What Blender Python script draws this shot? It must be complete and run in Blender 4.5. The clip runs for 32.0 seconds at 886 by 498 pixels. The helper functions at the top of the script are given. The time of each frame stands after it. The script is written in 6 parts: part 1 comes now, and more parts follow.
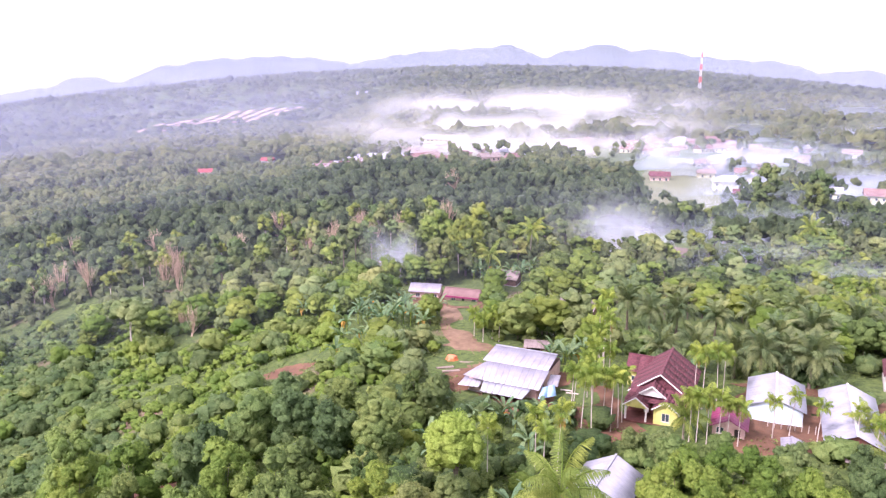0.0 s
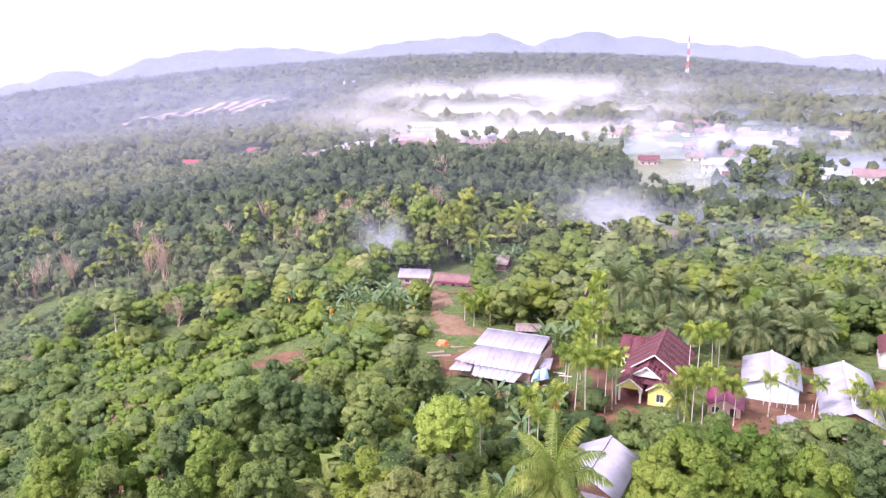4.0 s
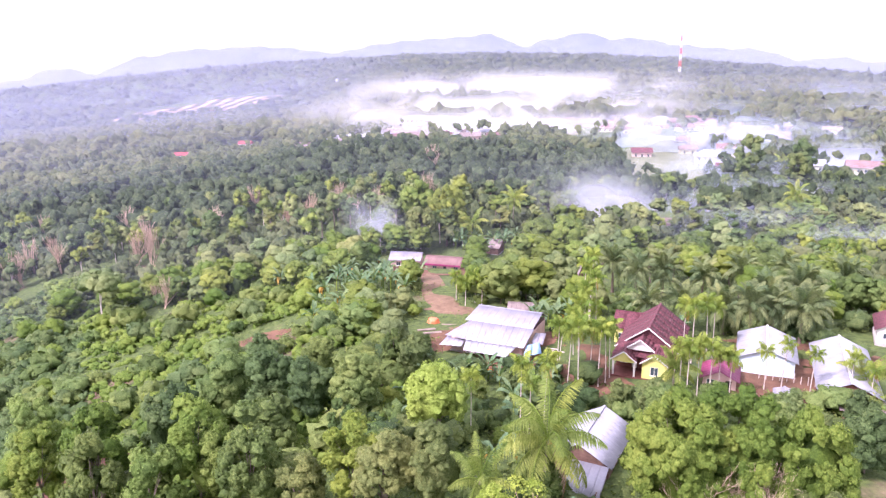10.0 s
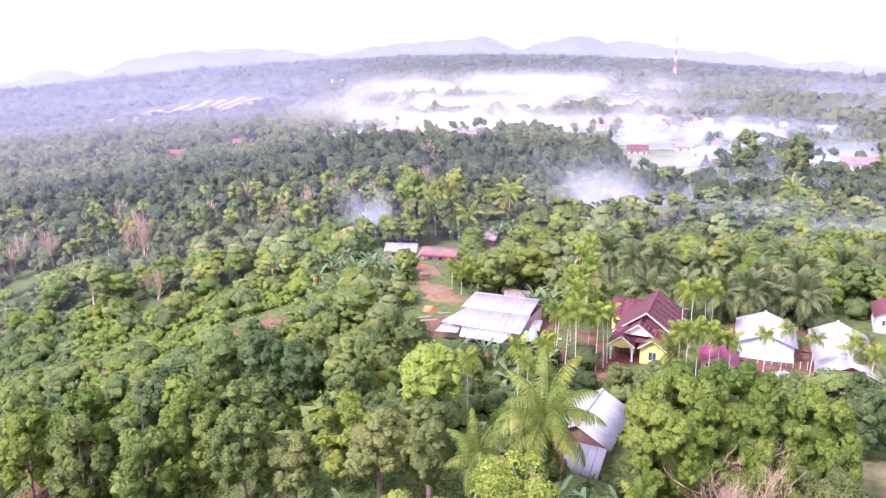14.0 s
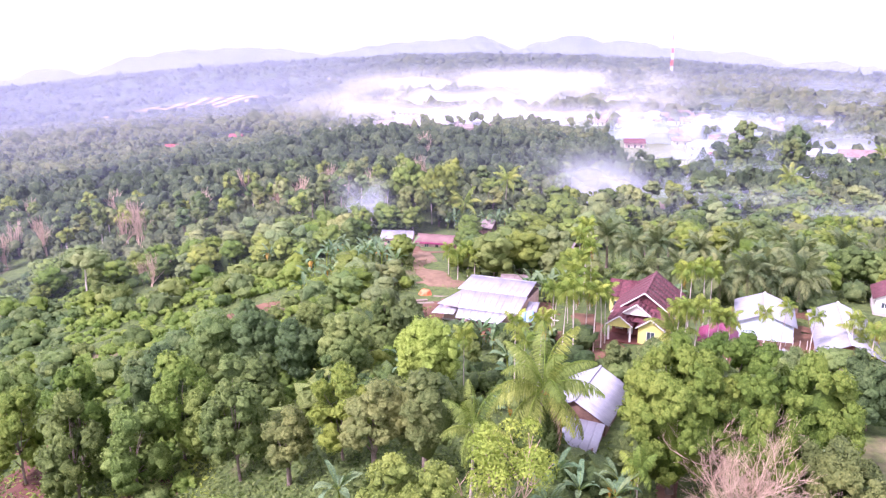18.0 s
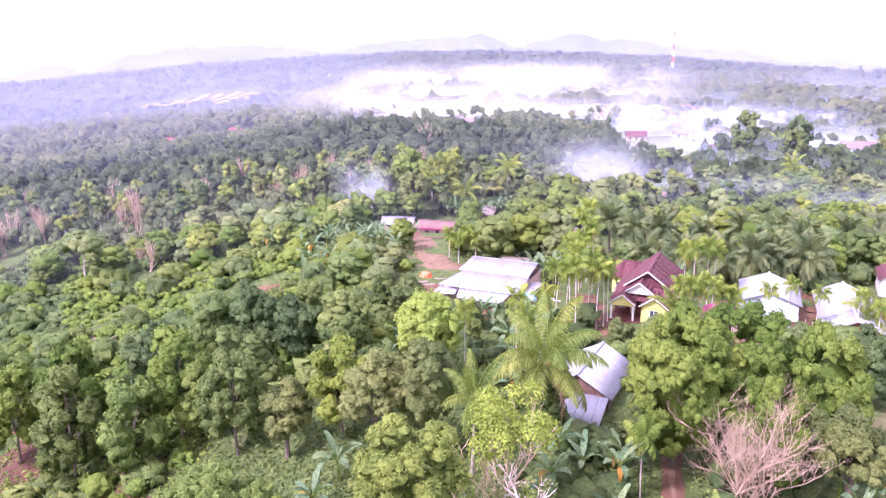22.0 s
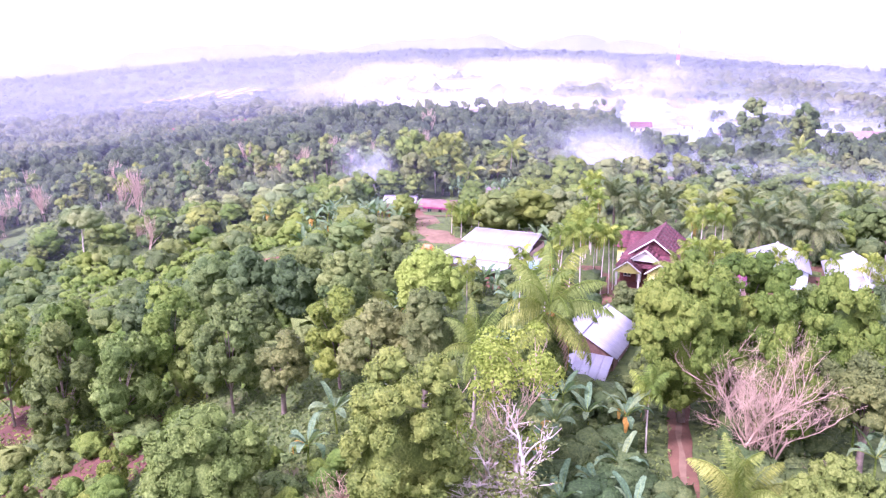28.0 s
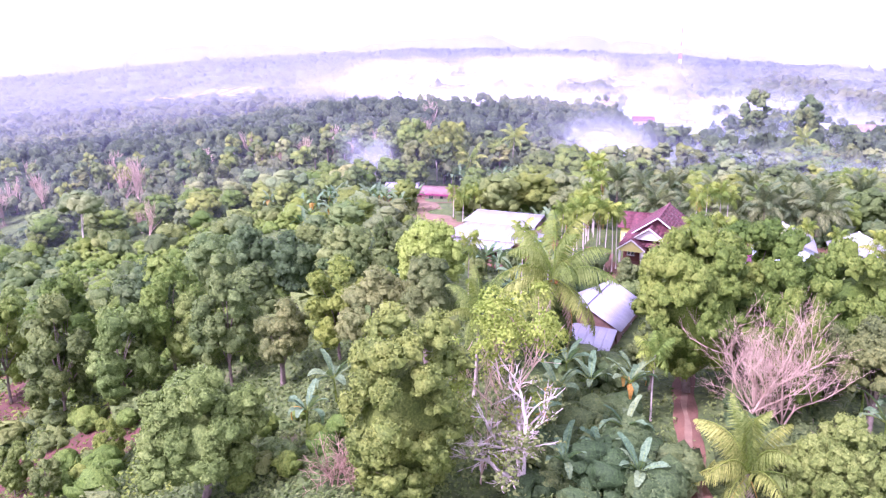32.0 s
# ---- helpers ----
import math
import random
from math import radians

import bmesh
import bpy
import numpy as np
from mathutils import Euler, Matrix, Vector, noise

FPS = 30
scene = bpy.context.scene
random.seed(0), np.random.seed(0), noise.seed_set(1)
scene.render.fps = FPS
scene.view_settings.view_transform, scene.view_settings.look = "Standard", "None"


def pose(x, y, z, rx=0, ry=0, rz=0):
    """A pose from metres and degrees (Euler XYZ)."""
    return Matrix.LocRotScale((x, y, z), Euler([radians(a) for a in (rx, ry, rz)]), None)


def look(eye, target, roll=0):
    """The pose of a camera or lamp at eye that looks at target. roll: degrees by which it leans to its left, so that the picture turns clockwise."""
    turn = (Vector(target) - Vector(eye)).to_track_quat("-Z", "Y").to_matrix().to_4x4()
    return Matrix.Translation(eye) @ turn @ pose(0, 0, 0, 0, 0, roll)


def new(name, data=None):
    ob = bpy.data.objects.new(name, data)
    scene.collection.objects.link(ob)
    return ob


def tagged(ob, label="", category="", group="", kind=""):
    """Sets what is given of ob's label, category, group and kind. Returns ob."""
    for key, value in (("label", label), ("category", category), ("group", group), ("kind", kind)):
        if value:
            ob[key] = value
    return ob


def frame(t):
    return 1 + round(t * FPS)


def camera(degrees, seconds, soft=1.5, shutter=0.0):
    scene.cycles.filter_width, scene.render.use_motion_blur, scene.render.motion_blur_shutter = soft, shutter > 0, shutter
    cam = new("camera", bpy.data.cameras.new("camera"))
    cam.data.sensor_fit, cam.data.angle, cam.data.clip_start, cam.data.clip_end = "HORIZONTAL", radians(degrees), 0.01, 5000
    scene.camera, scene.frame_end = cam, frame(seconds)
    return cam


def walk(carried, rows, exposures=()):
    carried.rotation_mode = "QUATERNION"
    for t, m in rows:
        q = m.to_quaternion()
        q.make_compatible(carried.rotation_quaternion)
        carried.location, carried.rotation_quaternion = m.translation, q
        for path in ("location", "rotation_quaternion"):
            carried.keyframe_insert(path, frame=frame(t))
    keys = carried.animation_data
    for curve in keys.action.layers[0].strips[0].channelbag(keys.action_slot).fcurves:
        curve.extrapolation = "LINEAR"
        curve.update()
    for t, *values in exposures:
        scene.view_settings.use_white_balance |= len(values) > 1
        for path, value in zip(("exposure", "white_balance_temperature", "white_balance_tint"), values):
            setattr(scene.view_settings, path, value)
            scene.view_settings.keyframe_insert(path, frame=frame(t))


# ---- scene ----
cam = camera(60.7, 32.0, soft=1.35)
# seconds, place in metres, turn to the left, tilt, roll
ROWS = [
    (0, -0, -0, 59.4, -0, -14.1, -0),
    (0.5, 0.38, 0.04, 59.48, 0.62, -12.49, -0.39),
    (1, 0.28, 0.77, 59.1, 0.11, -14.01, -0.27),
    (1.5, 0.16, 1.44, 58.77, -0.19, -14.86, -0.41),
    (2, 0.17, 1.76, 58.62, -0.36, -14.7, -0.44),
    (2.5, 0.34, 1.93, 58.58, -0.49, -14.23, -0.51),
    (3, 0.49, 1.89, 58.28, -0.47, -13.86, -0.69),
    (3.5, 0.23, 2.12, 57.83, -0.69, -14.87, -0.84),
    (5.5, 0.19, 2.5, 55.99, -0.99, -14.77, -0.3),
    (6, 0.28, 2.54, 55.45, -0.95, -14.69, -0.34),
    (7, 0.34, 2.66, 54.4, -1.02, -14.67, -0.29),
    (8, 0.32, 3.05, 53.45, -1.19, -14.7, -0.27),
    (9, 0.24, 3.29, 52.59, -1.37, -14.69, -0.35),
    (10, 0.37, 3.4, 51.68, -1.39, -14.77, -0.33),
    (11, 0.35, 3.63, 50.72, -1.57, -14.6, -0.28),
    (12, 0.28, 3.73, 49.91, -1.64, -14.59, -0.19),
    (13, 0.36, 3.88, 49.06, -1.66, -14.56, -0.22),
    (14, 0.25, 3.98, 48.28, -1.76, -14.57, -0.15),
    (14.5, 0.25, 4.02, 47.87, -1.76, -14.54, -0.13),
    (16.5, 0.41, 4.37, 45.83, -1.93, -14.61, -0.07),
    (17, 0.32, 4.4, 45.46, -1.95, -14.62, -0.13),
    (18, 0.31, 4.45, 44.55, -2.03, -14.56, -0.03),
    (19, 0.26, 4.6, 43.57, -2.02, -14.69, -0.07),
    (20, 0.43, 4.81, 42.62, -2, -14.73, 0.12),
    (21, 0.28, 4.83, 41.87, -2.12, -14.62, 0.08),
    (22, 0.24, 4.95, 40.88, -2, -14.65, 0.05),
    (23, 0.26, 5.09, 39.85, -2.06, -14.72, 0.22),
    (24, 0.24, 5.14, 38.96, -1.95, -14.73, 0.27),
    (25, 0.32, 5.33, 37.92, -1.93, -14.75, 0.27),
    (25.5, 0.44, 5.45, 37.32, -1.99, -14.94, 0.17),
    (27.5, 0.41, 5.65, 35.38, -2.01, -14.63, 0.41),
    (28, 0.48, 5.7, 34.85, -1.75, -14.6, 0.38),
    (29, 0.58, 5.78, 33.87, -1.74, -14.52, 0.5),
    (30, 0.54, 5.89, 32.94, -1.66, -14.59, 0.49),
    (31, 0.45, 5.93, 32.08, -1.68, -14.52, 0.61),
    (32, 0.47, 6.01, 31.03, -1.65, -14.53, 0.51),
]
# seconds, stops, kelvin, tint
EXPOSURES = [(0, 0.9, 5950, 43), (0.5, 0.55, 5950, 43), (1.0, 0.2, 5950, 43), (1.5, 0.5, 5950, 43), (2.0, 0.76, 5950, 43), (3.0, 0.86, 5950, 43), (6.0, 0.97, 5930, 43), (13, 1.05, 5800, 48), (20, 1.15, 5700, 56), (25, 1.24, 5560, 63), (32, 1.33, 5370, 71)]
walk(cam, [(t, pose(x, y, z, 0, 0, turn) @ pose(0, 0, 0, 90 + tilt) @ pose(0, 0, 0, 0, 0, roll)) for t, x, y, z, turn, tilt, roll in ROWS], EXPOSURES)

# ---- sky, sun, exposure ----
world = bpy.data.worlds.new("sky")
scene.world = world
world.use_nodes = True
wn = world.node_tree.nodes
sky = wn.new("ShaderNodeTexSky")
sky.sky_type = "NISHITA"
sky.sun_disc = False
sky.sun_elevation = radians(50)
sky.sun_rotation = radians(215)
sky.dust_density = 6.0
sky.air_density = 1.0
wn["Background"].inputs[1].default_value = 0.17
# a bright, hazy white sky over the whole dome
milky = wn.new("ShaderNodeMix")
milky.data_type = "RGBA"
milky.inputs[0].default_value = 0.75
milky.inputs[7].default_value = (6.5, 6.85, 6.15, 1)
world.node_tree.links.new(sky.outputs[0], milky.inputs[6])
world.node_tree.links.new(milky.outputs[2], wn["Background"].inputs[0])
sun = new("sun", bpy.data.lights.new("sun", "SUN"))
sun.data.energy = 3.8
sun.data.angle = radians(10.0)
sun.data.color = (1.0, 0.93, 0.82)
sun.matrix_world = look((-68, -38, 92), (0, 0, 0))


# ---- the lie of the land ----
def ease(a, b, x):
    s = np.clip((x - a) / (b - a), 0, 1)
    return s * s * (3 - 2 * s)


def ridge_line(az):
    """How high the wooded ridge stands over the valley, in degrees, by bearing."""
    a = np.clip(az, -50, 50) / 30
    return -0.74 + 0.656 * a - 1.97 * a ** 2 - 0.28 * a ** 3 + 0.06 * a ** 4


def ground_z(x, y):
    """Height of the ground; takes numbers or arrays."""
    x, y = np.asarray(x, float), np.asarray(y, float)
    d = np.hypot(x, y)
    u = -x / np.maximum(y, 30.0)
    z = -3.7 + 0.9 * ease(65, 95, y) - 1.2 * ease(135, 165, y) - 2.6 * ease(165, 215, y) + 2.4 * np.exp(-(((x - 53) / 26) ** 2) - ((y - 118) / 20) ** 2)
    z = z - 40 * np.clip(u - 0.12, 0, 0.5) * ease(40, 90, y)
    az = np.degrees(np.arctan2(x, np.maximum(y, 1.0)))
    far = 54 + d * np.tan(np.radians(ridge_line(az)))
    k = ease(420, 2350, d)
    z = z * (1 - k) + far * k
    # the valley beyond the plantation
    left = ease(0.0, 0.2, u)
    z = z - left * (12 * ease(380, 580, d) + 42 * ease(600, 1300, d)) * (1 - ease(1700, 2350, d))
    # the wooded knoll before the village
    z = z + 5 * np.exp(-(((x + 12) / 55) ** 2) - ((y - 375) / 45) ** 2)
    roll = np.sin(x * 0.021 + 1.3) * np.cos(y * 0.017) * 4 * ease(450, 1300, d)
    return z + roll + 0.35 * np.sin(x * 0.31) * np.sin(y * 0.27 + 1) * ease(30, 60, y)


# ---- mesh helpers ----
def fast_mesh(name, verts, quads, mats=(), which=None, smooth=False, uv=None, normals=None):
    """A mesh of four-cornered faces from arrays."""
    me = bpy.data.meshes.new(name)
    verts, quads = np.asarray(verts, np.float32), np.asarray(quads, np.int32)
    me.vertices.add(len(verts))
    me.vertices.foreach_set("co", verts.ravel())
    me.loops.add(quads.size)
    me.loops.foreach_set("vertex_index", quads.ravel())
    me.polygons.add(len(quads))
    me.polygons.foreach_set("loop_start", np.arange(len(quads), dtype=np.int32) * 4)
    if which is not None:
        me.polygons.foreach_set("material_index", np.asarray(which, np.int32))
    if smooth:
        me.polygons.foreach_set("use_smooth", np.ones(len(quads), bool))
    me.update(calc_edges=True)
    if uv is not None:
        layer = me.uv_layers.new(name="map")
        layer.data.foreach_set("uv", np.asarray(uv, np.float32)[quads.ravel()].ravel())
    if normals is not None:
        me.normals_split_custom_set_from_vertices(np.asarray(normals, np.float32))
    for m in mats:
        me.materials.append(m)
    return me


def poly_mesh(name, verts, faces, mat):
    me = bpy.data.meshes.new(name)
    me.from_pydata([tuple(v) for v in verts], [], faces)
    me.update()
    if mat:
        me.materials.append(mat)
    return me


def child(name, me, parent, label="", m=None):
    """Links a mesh as one part of its thing."""
    ob = new(name, me)
    ob.parent = parent
    if m is not None:
        ob.matrix_basis = m
    return tagged(ob, label) if label else ob


def thing(name, m, label, category, group="", scale=1.0):
    ob = new(name)
    ob.matrix_basis = m @ Matrix.Scale(scale, 4)
    return tagged(ob, label, category, group)


def unit(v):
    return v / np.maximum(np.linalg.norm(v, axis=-1, keepdims=True), 1e-9)


def kites(rng, c, n, length, width, droop=0.15):
    """Leaves: one folded kite at each place c, facing n."""
    k = len(c)
    r = unit(rng.normal(size=(k, 3)))
    t = unit(np.cross(n, r))
    b = np.cross(n, t)
    length, width = np.broadcast_to(length, k)[:, None], np.broadcast_to(width, k)[:, None]
    v = np.empty((k, 4, 3))
    v[:, 0] = c - t * length * 0.5
    v[:, 1] = c + b * width * 0.5 + n * length * 0.08
    v[:, 2] = c + t * length * 0.5 - n * length * droop
    v[:, 3] = c - b * width * 0.5 + n * length * 0.08
    return v.reshape(-1, 3), np.arange(k * 4).reshape(k, 4)[:, ::-1]


def tube(points, radii, sides=6):
    """A tapered tube along points."""
    p = np.asarray(points, float)
    n = len(p)
    d = unit(np.gradient(p, axis=0))
    ref = np.where(np.abs(d[:, 2:3]) < 0.9, [[0, 0, 1.0]], [[1.0, 0, 0]])
    a = unit(np.cross(d, ref))
    b = np.cross(d, a)
    w = np.arange(sides) * 2 * np.pi / sides
    ring = a[:, None] * np.cos(w)[None, :, None] + b[:, None] * np.sin(w)[None, :, None]
    v = (p[:, None] + ring * np.asarray(radii, float)[:, None, None]).reshape(-1, 3)
    i, j = np.meshgrid(np.arange(n - 1), np.arange(sides), indexing="ij")
    k = (j + 1) % sides
    q = np.stack([i * sides + j, i * sides + k, (i + 1) * sides + k, (i + 1) * sides + j], -1).reshape(-1, 4)
    return v, q


def merge(pieces):
    vs, qs, at = [], [], 0
    for v, q in pieces:
        vs.append(v)
        qs.append(q + at)
        at += len(v)
    return np.concatenate(vs), np.concatenate(qs)


# ---- materials ----
def shader(name):
    m = bpy.data.materials.new(name)
    m.use_nodes = True
    nt = m.node_tree
    return m, nt, nt.nodes["Principled BSDF"]


def ramp(nt, fac, stops):
    r = nt.nodes.new("ShaderNodeValToRGB")
    while len(r.color_ramp.elements) < len(stops):
        r.color_ramp.elements.new(0.5)
    for e, (p, c) in zip(r.color_ramp.elements, stops):
        e.position, e.color = p, (*c, 1)
    nt.links.new(fac, r.inputs[0])
    return r.outputs[0]


def noise_tex(nt, scale, detail=4.0, rough=0.55, coords="Object"):
    tc = nt.nodes.new("ShaderNodeTexCoord")
    n = nt.nodes.new("ShaderNodeTexNoise")
    n.inputs["Scale"].default_value, n.inputs["Detail"].default_value, n.inputs["Roughness"].default_value = scale, detail, rough
    nt.links.new(tc.outputs[coords], n.inputs["Vector"])
    return n.outputs["Fac"]


def arith(nt, op, a, b):
    n = nt.nodes.new("ShaderNodeMath")
    n.operation = op
    for s, v in zip(n.inputs, (a, b)):
        if isinstance(v, (int, float)):
            s.default_value = v
        else:
            nt.links.new(v, s)
    return n.outputs[0]


def mix_col(nt, fac, a, b, blend="MIX"):
    n = nt.nodes.new("ShaderNodeMix")
    n.data_type, n.blend_type = "RGBA", blend
    for s, v in ((n.inputs[0], fac), (n.inputs[6], a), (n.inputs[7], b)):
        if isinstance(v, tuple):
            s.default_value = (*v, 1)
        elif isinstance(v, (int, float)):
            s.default_value = v
        else:
            nt.links.new(v, s)
    return n.outputs[2]


def bump(nt, p, height, strength=0.4, distance=0.05):
    b = nt.nodes.new("ShaderNodeBump")
    b.inputs["Strength"].default_value, b.inputs["Distance"].default_value = strength, distance
    nt.links.new(height, b.inputs["Height"])
    nt.links.new(b.outputs[0], p.inputs["Normal"])


def foliage(name, dark, mid, light, through_light=0.3, patch=0.12, island=0.4, grain=5.0):
    """Leaves: colour by plant, by tuft and by patch, leafy grain with dark gaps put into the colour, relief, and some
    light through the blade.
    """
    m, nt, p = shader(name)
    info = nt.nodes.new("ShaderNodeObjectInfo")
    geo = nt.nodes.new("ShaderNodeNewGeometry")

    def n(scale, detail):
        t = nt.nodes.new("ShaderNodeTexNoise")
        t.inputs["Scale"].default_value, t.inputs["Detail"].default_value, t.inputs["Roughness"].default_value = scale, detail, 0.62
        nt.links.new(geo.outputs["Position"], t.inputs["Vector"])
        return t.outputs["Fac"]
    wide, fine = n(patch, 2.0), n(grain, 3.0)
    f = arith(nt, "ADD", arith(nt, "MULTIPLY", geo.outputs["Random Per Island"], island), arith(nt, "MULTIPLY", info.outputs["Random"], 0.4))
    f = arith(nt, "ADD", f, arith(nt, "MULTIPLY", arith(nt, "SUBTRACT", wide, 0.5), 0.9))
    # leaf mottling, and the shade of gaps between leaves painted in as darker tone
    f = arith(nt, "ADD", f, arith(nt, "MULTIPLY", arith(nt, "SUBTRACT", fine, 0.5), 1.9))
    col = ramp(nt, arith(nt, "ADD", f, 0.16), [(0.0, dark), (0.5, mid), (1.0, light)])
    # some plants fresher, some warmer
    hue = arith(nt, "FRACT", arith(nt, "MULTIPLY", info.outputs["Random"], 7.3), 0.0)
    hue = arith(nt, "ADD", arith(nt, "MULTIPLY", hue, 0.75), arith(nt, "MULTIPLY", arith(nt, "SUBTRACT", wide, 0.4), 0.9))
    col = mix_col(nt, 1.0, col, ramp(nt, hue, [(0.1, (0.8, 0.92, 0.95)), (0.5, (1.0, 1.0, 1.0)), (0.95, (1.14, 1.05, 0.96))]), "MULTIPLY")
    nt.links.new(col, p.inputs["Base Color"])
    p.inputs["Roughness"].default_value = 0.6
    p.inputs["Specular IOR Level"].default_value = 0.15
    bump(nt, p, fine, 0.7, 0.8 / grain)
    tr = nt.nodes.new("ShaderNodeBsdfTranslucent")
    nt.links.new(mix_col(nt, 1.0, col, (1.15, 1.25, 0.7), "MULTIPLY"), tr.inputs[0])
    mx = nt.nodes.new("ShaderNodeMixShader")
    mx.inputs[0].default_value = through_light
    nt.links.new(p.outputs[0], mx.inputs[1])
    nt.links.new(tr.outputs[0], mx.inputs[2])
    nt.links.new(mx.outputs[0], nt.nodes["Material Output"].inputs[0])
    return m


def plain(name, a, b, scale=2.0, rough=0.7, metal=0.0, relief=0.3, distance=0.03, fine=14.0):
    """A surface between two colours with stains and grain."""
    m, nt, p = shader(name)
    big, small = noise_tex(nt, scale), noise_tex(nt, scale * fine)
    f = arith(nt, "ADD", arith(nt, "MULTIPLY", big, 0.7), arith(nt, "MULTIPLY", small, 0.3))
    nt.links.new(ramp(nt, f, [(0.32, a), (0.68, b)]), p.inputs["Base Color"])
    p.inputs["Roughness"].default_value, p.inputs["Metallic"].default_value = rough, metal
    bump(nt, p, small, relief, distance)
    return m


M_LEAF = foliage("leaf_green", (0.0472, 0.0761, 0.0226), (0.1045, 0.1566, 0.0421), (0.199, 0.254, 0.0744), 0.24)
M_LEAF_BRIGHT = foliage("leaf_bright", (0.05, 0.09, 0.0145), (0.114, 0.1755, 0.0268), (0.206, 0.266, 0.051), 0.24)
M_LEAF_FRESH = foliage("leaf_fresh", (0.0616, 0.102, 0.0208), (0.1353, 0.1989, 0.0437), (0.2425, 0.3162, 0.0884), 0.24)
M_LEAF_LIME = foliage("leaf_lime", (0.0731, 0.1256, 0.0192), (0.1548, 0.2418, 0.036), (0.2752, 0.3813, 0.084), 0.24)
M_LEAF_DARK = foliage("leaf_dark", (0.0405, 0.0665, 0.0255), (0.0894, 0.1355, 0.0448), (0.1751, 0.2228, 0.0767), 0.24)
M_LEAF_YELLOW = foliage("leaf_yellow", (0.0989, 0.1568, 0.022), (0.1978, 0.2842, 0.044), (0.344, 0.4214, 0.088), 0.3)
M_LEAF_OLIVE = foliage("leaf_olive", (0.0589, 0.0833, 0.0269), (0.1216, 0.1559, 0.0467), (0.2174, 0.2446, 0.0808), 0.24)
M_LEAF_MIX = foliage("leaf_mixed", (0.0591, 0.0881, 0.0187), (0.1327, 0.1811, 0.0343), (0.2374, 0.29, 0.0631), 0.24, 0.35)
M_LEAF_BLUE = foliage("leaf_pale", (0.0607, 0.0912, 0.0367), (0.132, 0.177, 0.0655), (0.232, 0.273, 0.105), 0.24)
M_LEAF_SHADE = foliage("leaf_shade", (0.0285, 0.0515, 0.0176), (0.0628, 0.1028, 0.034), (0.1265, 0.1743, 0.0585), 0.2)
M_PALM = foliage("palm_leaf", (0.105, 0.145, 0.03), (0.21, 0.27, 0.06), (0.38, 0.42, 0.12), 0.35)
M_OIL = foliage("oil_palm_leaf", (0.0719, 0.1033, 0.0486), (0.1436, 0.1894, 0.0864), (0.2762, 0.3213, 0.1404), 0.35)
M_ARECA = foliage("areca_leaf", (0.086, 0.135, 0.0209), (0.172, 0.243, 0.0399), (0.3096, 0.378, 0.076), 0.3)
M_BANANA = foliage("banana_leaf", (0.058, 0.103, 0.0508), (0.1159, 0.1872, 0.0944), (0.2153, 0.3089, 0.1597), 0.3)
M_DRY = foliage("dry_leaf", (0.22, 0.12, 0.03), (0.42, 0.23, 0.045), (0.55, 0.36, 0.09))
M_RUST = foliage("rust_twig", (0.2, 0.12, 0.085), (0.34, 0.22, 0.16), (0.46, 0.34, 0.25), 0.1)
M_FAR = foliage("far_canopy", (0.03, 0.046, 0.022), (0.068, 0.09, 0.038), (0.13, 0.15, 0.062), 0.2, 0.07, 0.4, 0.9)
M_BARK = plain("bark", (0.09, 0.065, 0.05), (0.26, 0.21, 0.17), 1.5, 0.9)
M_TWIG = plain("pink_twig", (0.4, 0.28, 0.2), (0.64, 0.49, 0.37), 1.2, 0.9)
M_PALE = plain("pale_bark", (0.4, 0.34, 0.31), (0.68, 0.6, 0.55), 1.2, 0.85)
M_PALMTRUNK = plain("palm_trunk", (0.22, 0.18, 0.14), (0.48, 0.42, 0.35), 1.5, 0.85)
M_NUT = plain("coconut", (0.3, 0.1, 0.03), (0.5, 0.2, 0.05), 3, 0.6)


# ---- ground ----
def ground_material():
    m, nt, p = shader("ground_cover")
    geo = nt.nodes.new("ShaderNodeNewGeometry")

    def n(scale, detail=4.0):
        t = nt.nodes.new("ShaderNodeTexNoise")
        t.inputs["Scale"].default_value, t.inputs["Detail"].default_value = scale, detail
        nt.links.new(geo.outputs["Position"], t.inputs["Vector"])
        return t.outputs["Fac"]
    grass = ramp(nt, n(0.9, 6.0), [(0.3, (0.028, 0.05, 0.012)), (0.5, (0.062, 0.098, 0.02)), (0.72, (0.105, 0.145, 0.034))])
    soil = ramp(nt, n(1.4, 6.0), [(0.3, (0.12, 0.08, 0.055)), (0.7, (0.24, 0.165, 0.115))])
    f = ramp(nt, n(0.055, 5.0), [(0.61, (0, 0, 0)), (0.72, (1, 1, 1))])
    nt.links.new(mix_col(nt, f, grass, soil), p.inputs["Base Color"])
    p.inputs["Roughness"].default_value = 0.95
    bump(nt, p, n(2.5, 6.0), 0.8, 0.3)
    return m


M_GROUND = ground_material()
M_SOIL = plain("red_soil", (0.075, 0.036, 0.021), (0.175, 0.087, 0.05), 0.5, 0.95, relief=0.6, distance=0.1)
M_SOIL_DARK = plain("dark_red_soil", (0.05, 0.02, 0.014), (0.13, 0.052, 0.036), 0.45, 0.95, relief=0.6, distance=0.1)
M_TRACK = plain("trodden_soil", (0.115, 0.07, 0.042), (0.23, 0.148, 0.092), 0.7, 0.95, relief=0.5, distance=0.08)
M_LAWN = plain("mown_grass", (0.085, 0.105, 0.05), (0.16, 0.17, 0.09), 0.06, 0.95, relief=0.6, distance=0.3)
M_PLOUGH = plain("ploughed_earth", (0.12, 0.085, 0.07), (0.23, 0.165, 0.135), 0.05, 0.95, relief=0.6, distance=0.5)


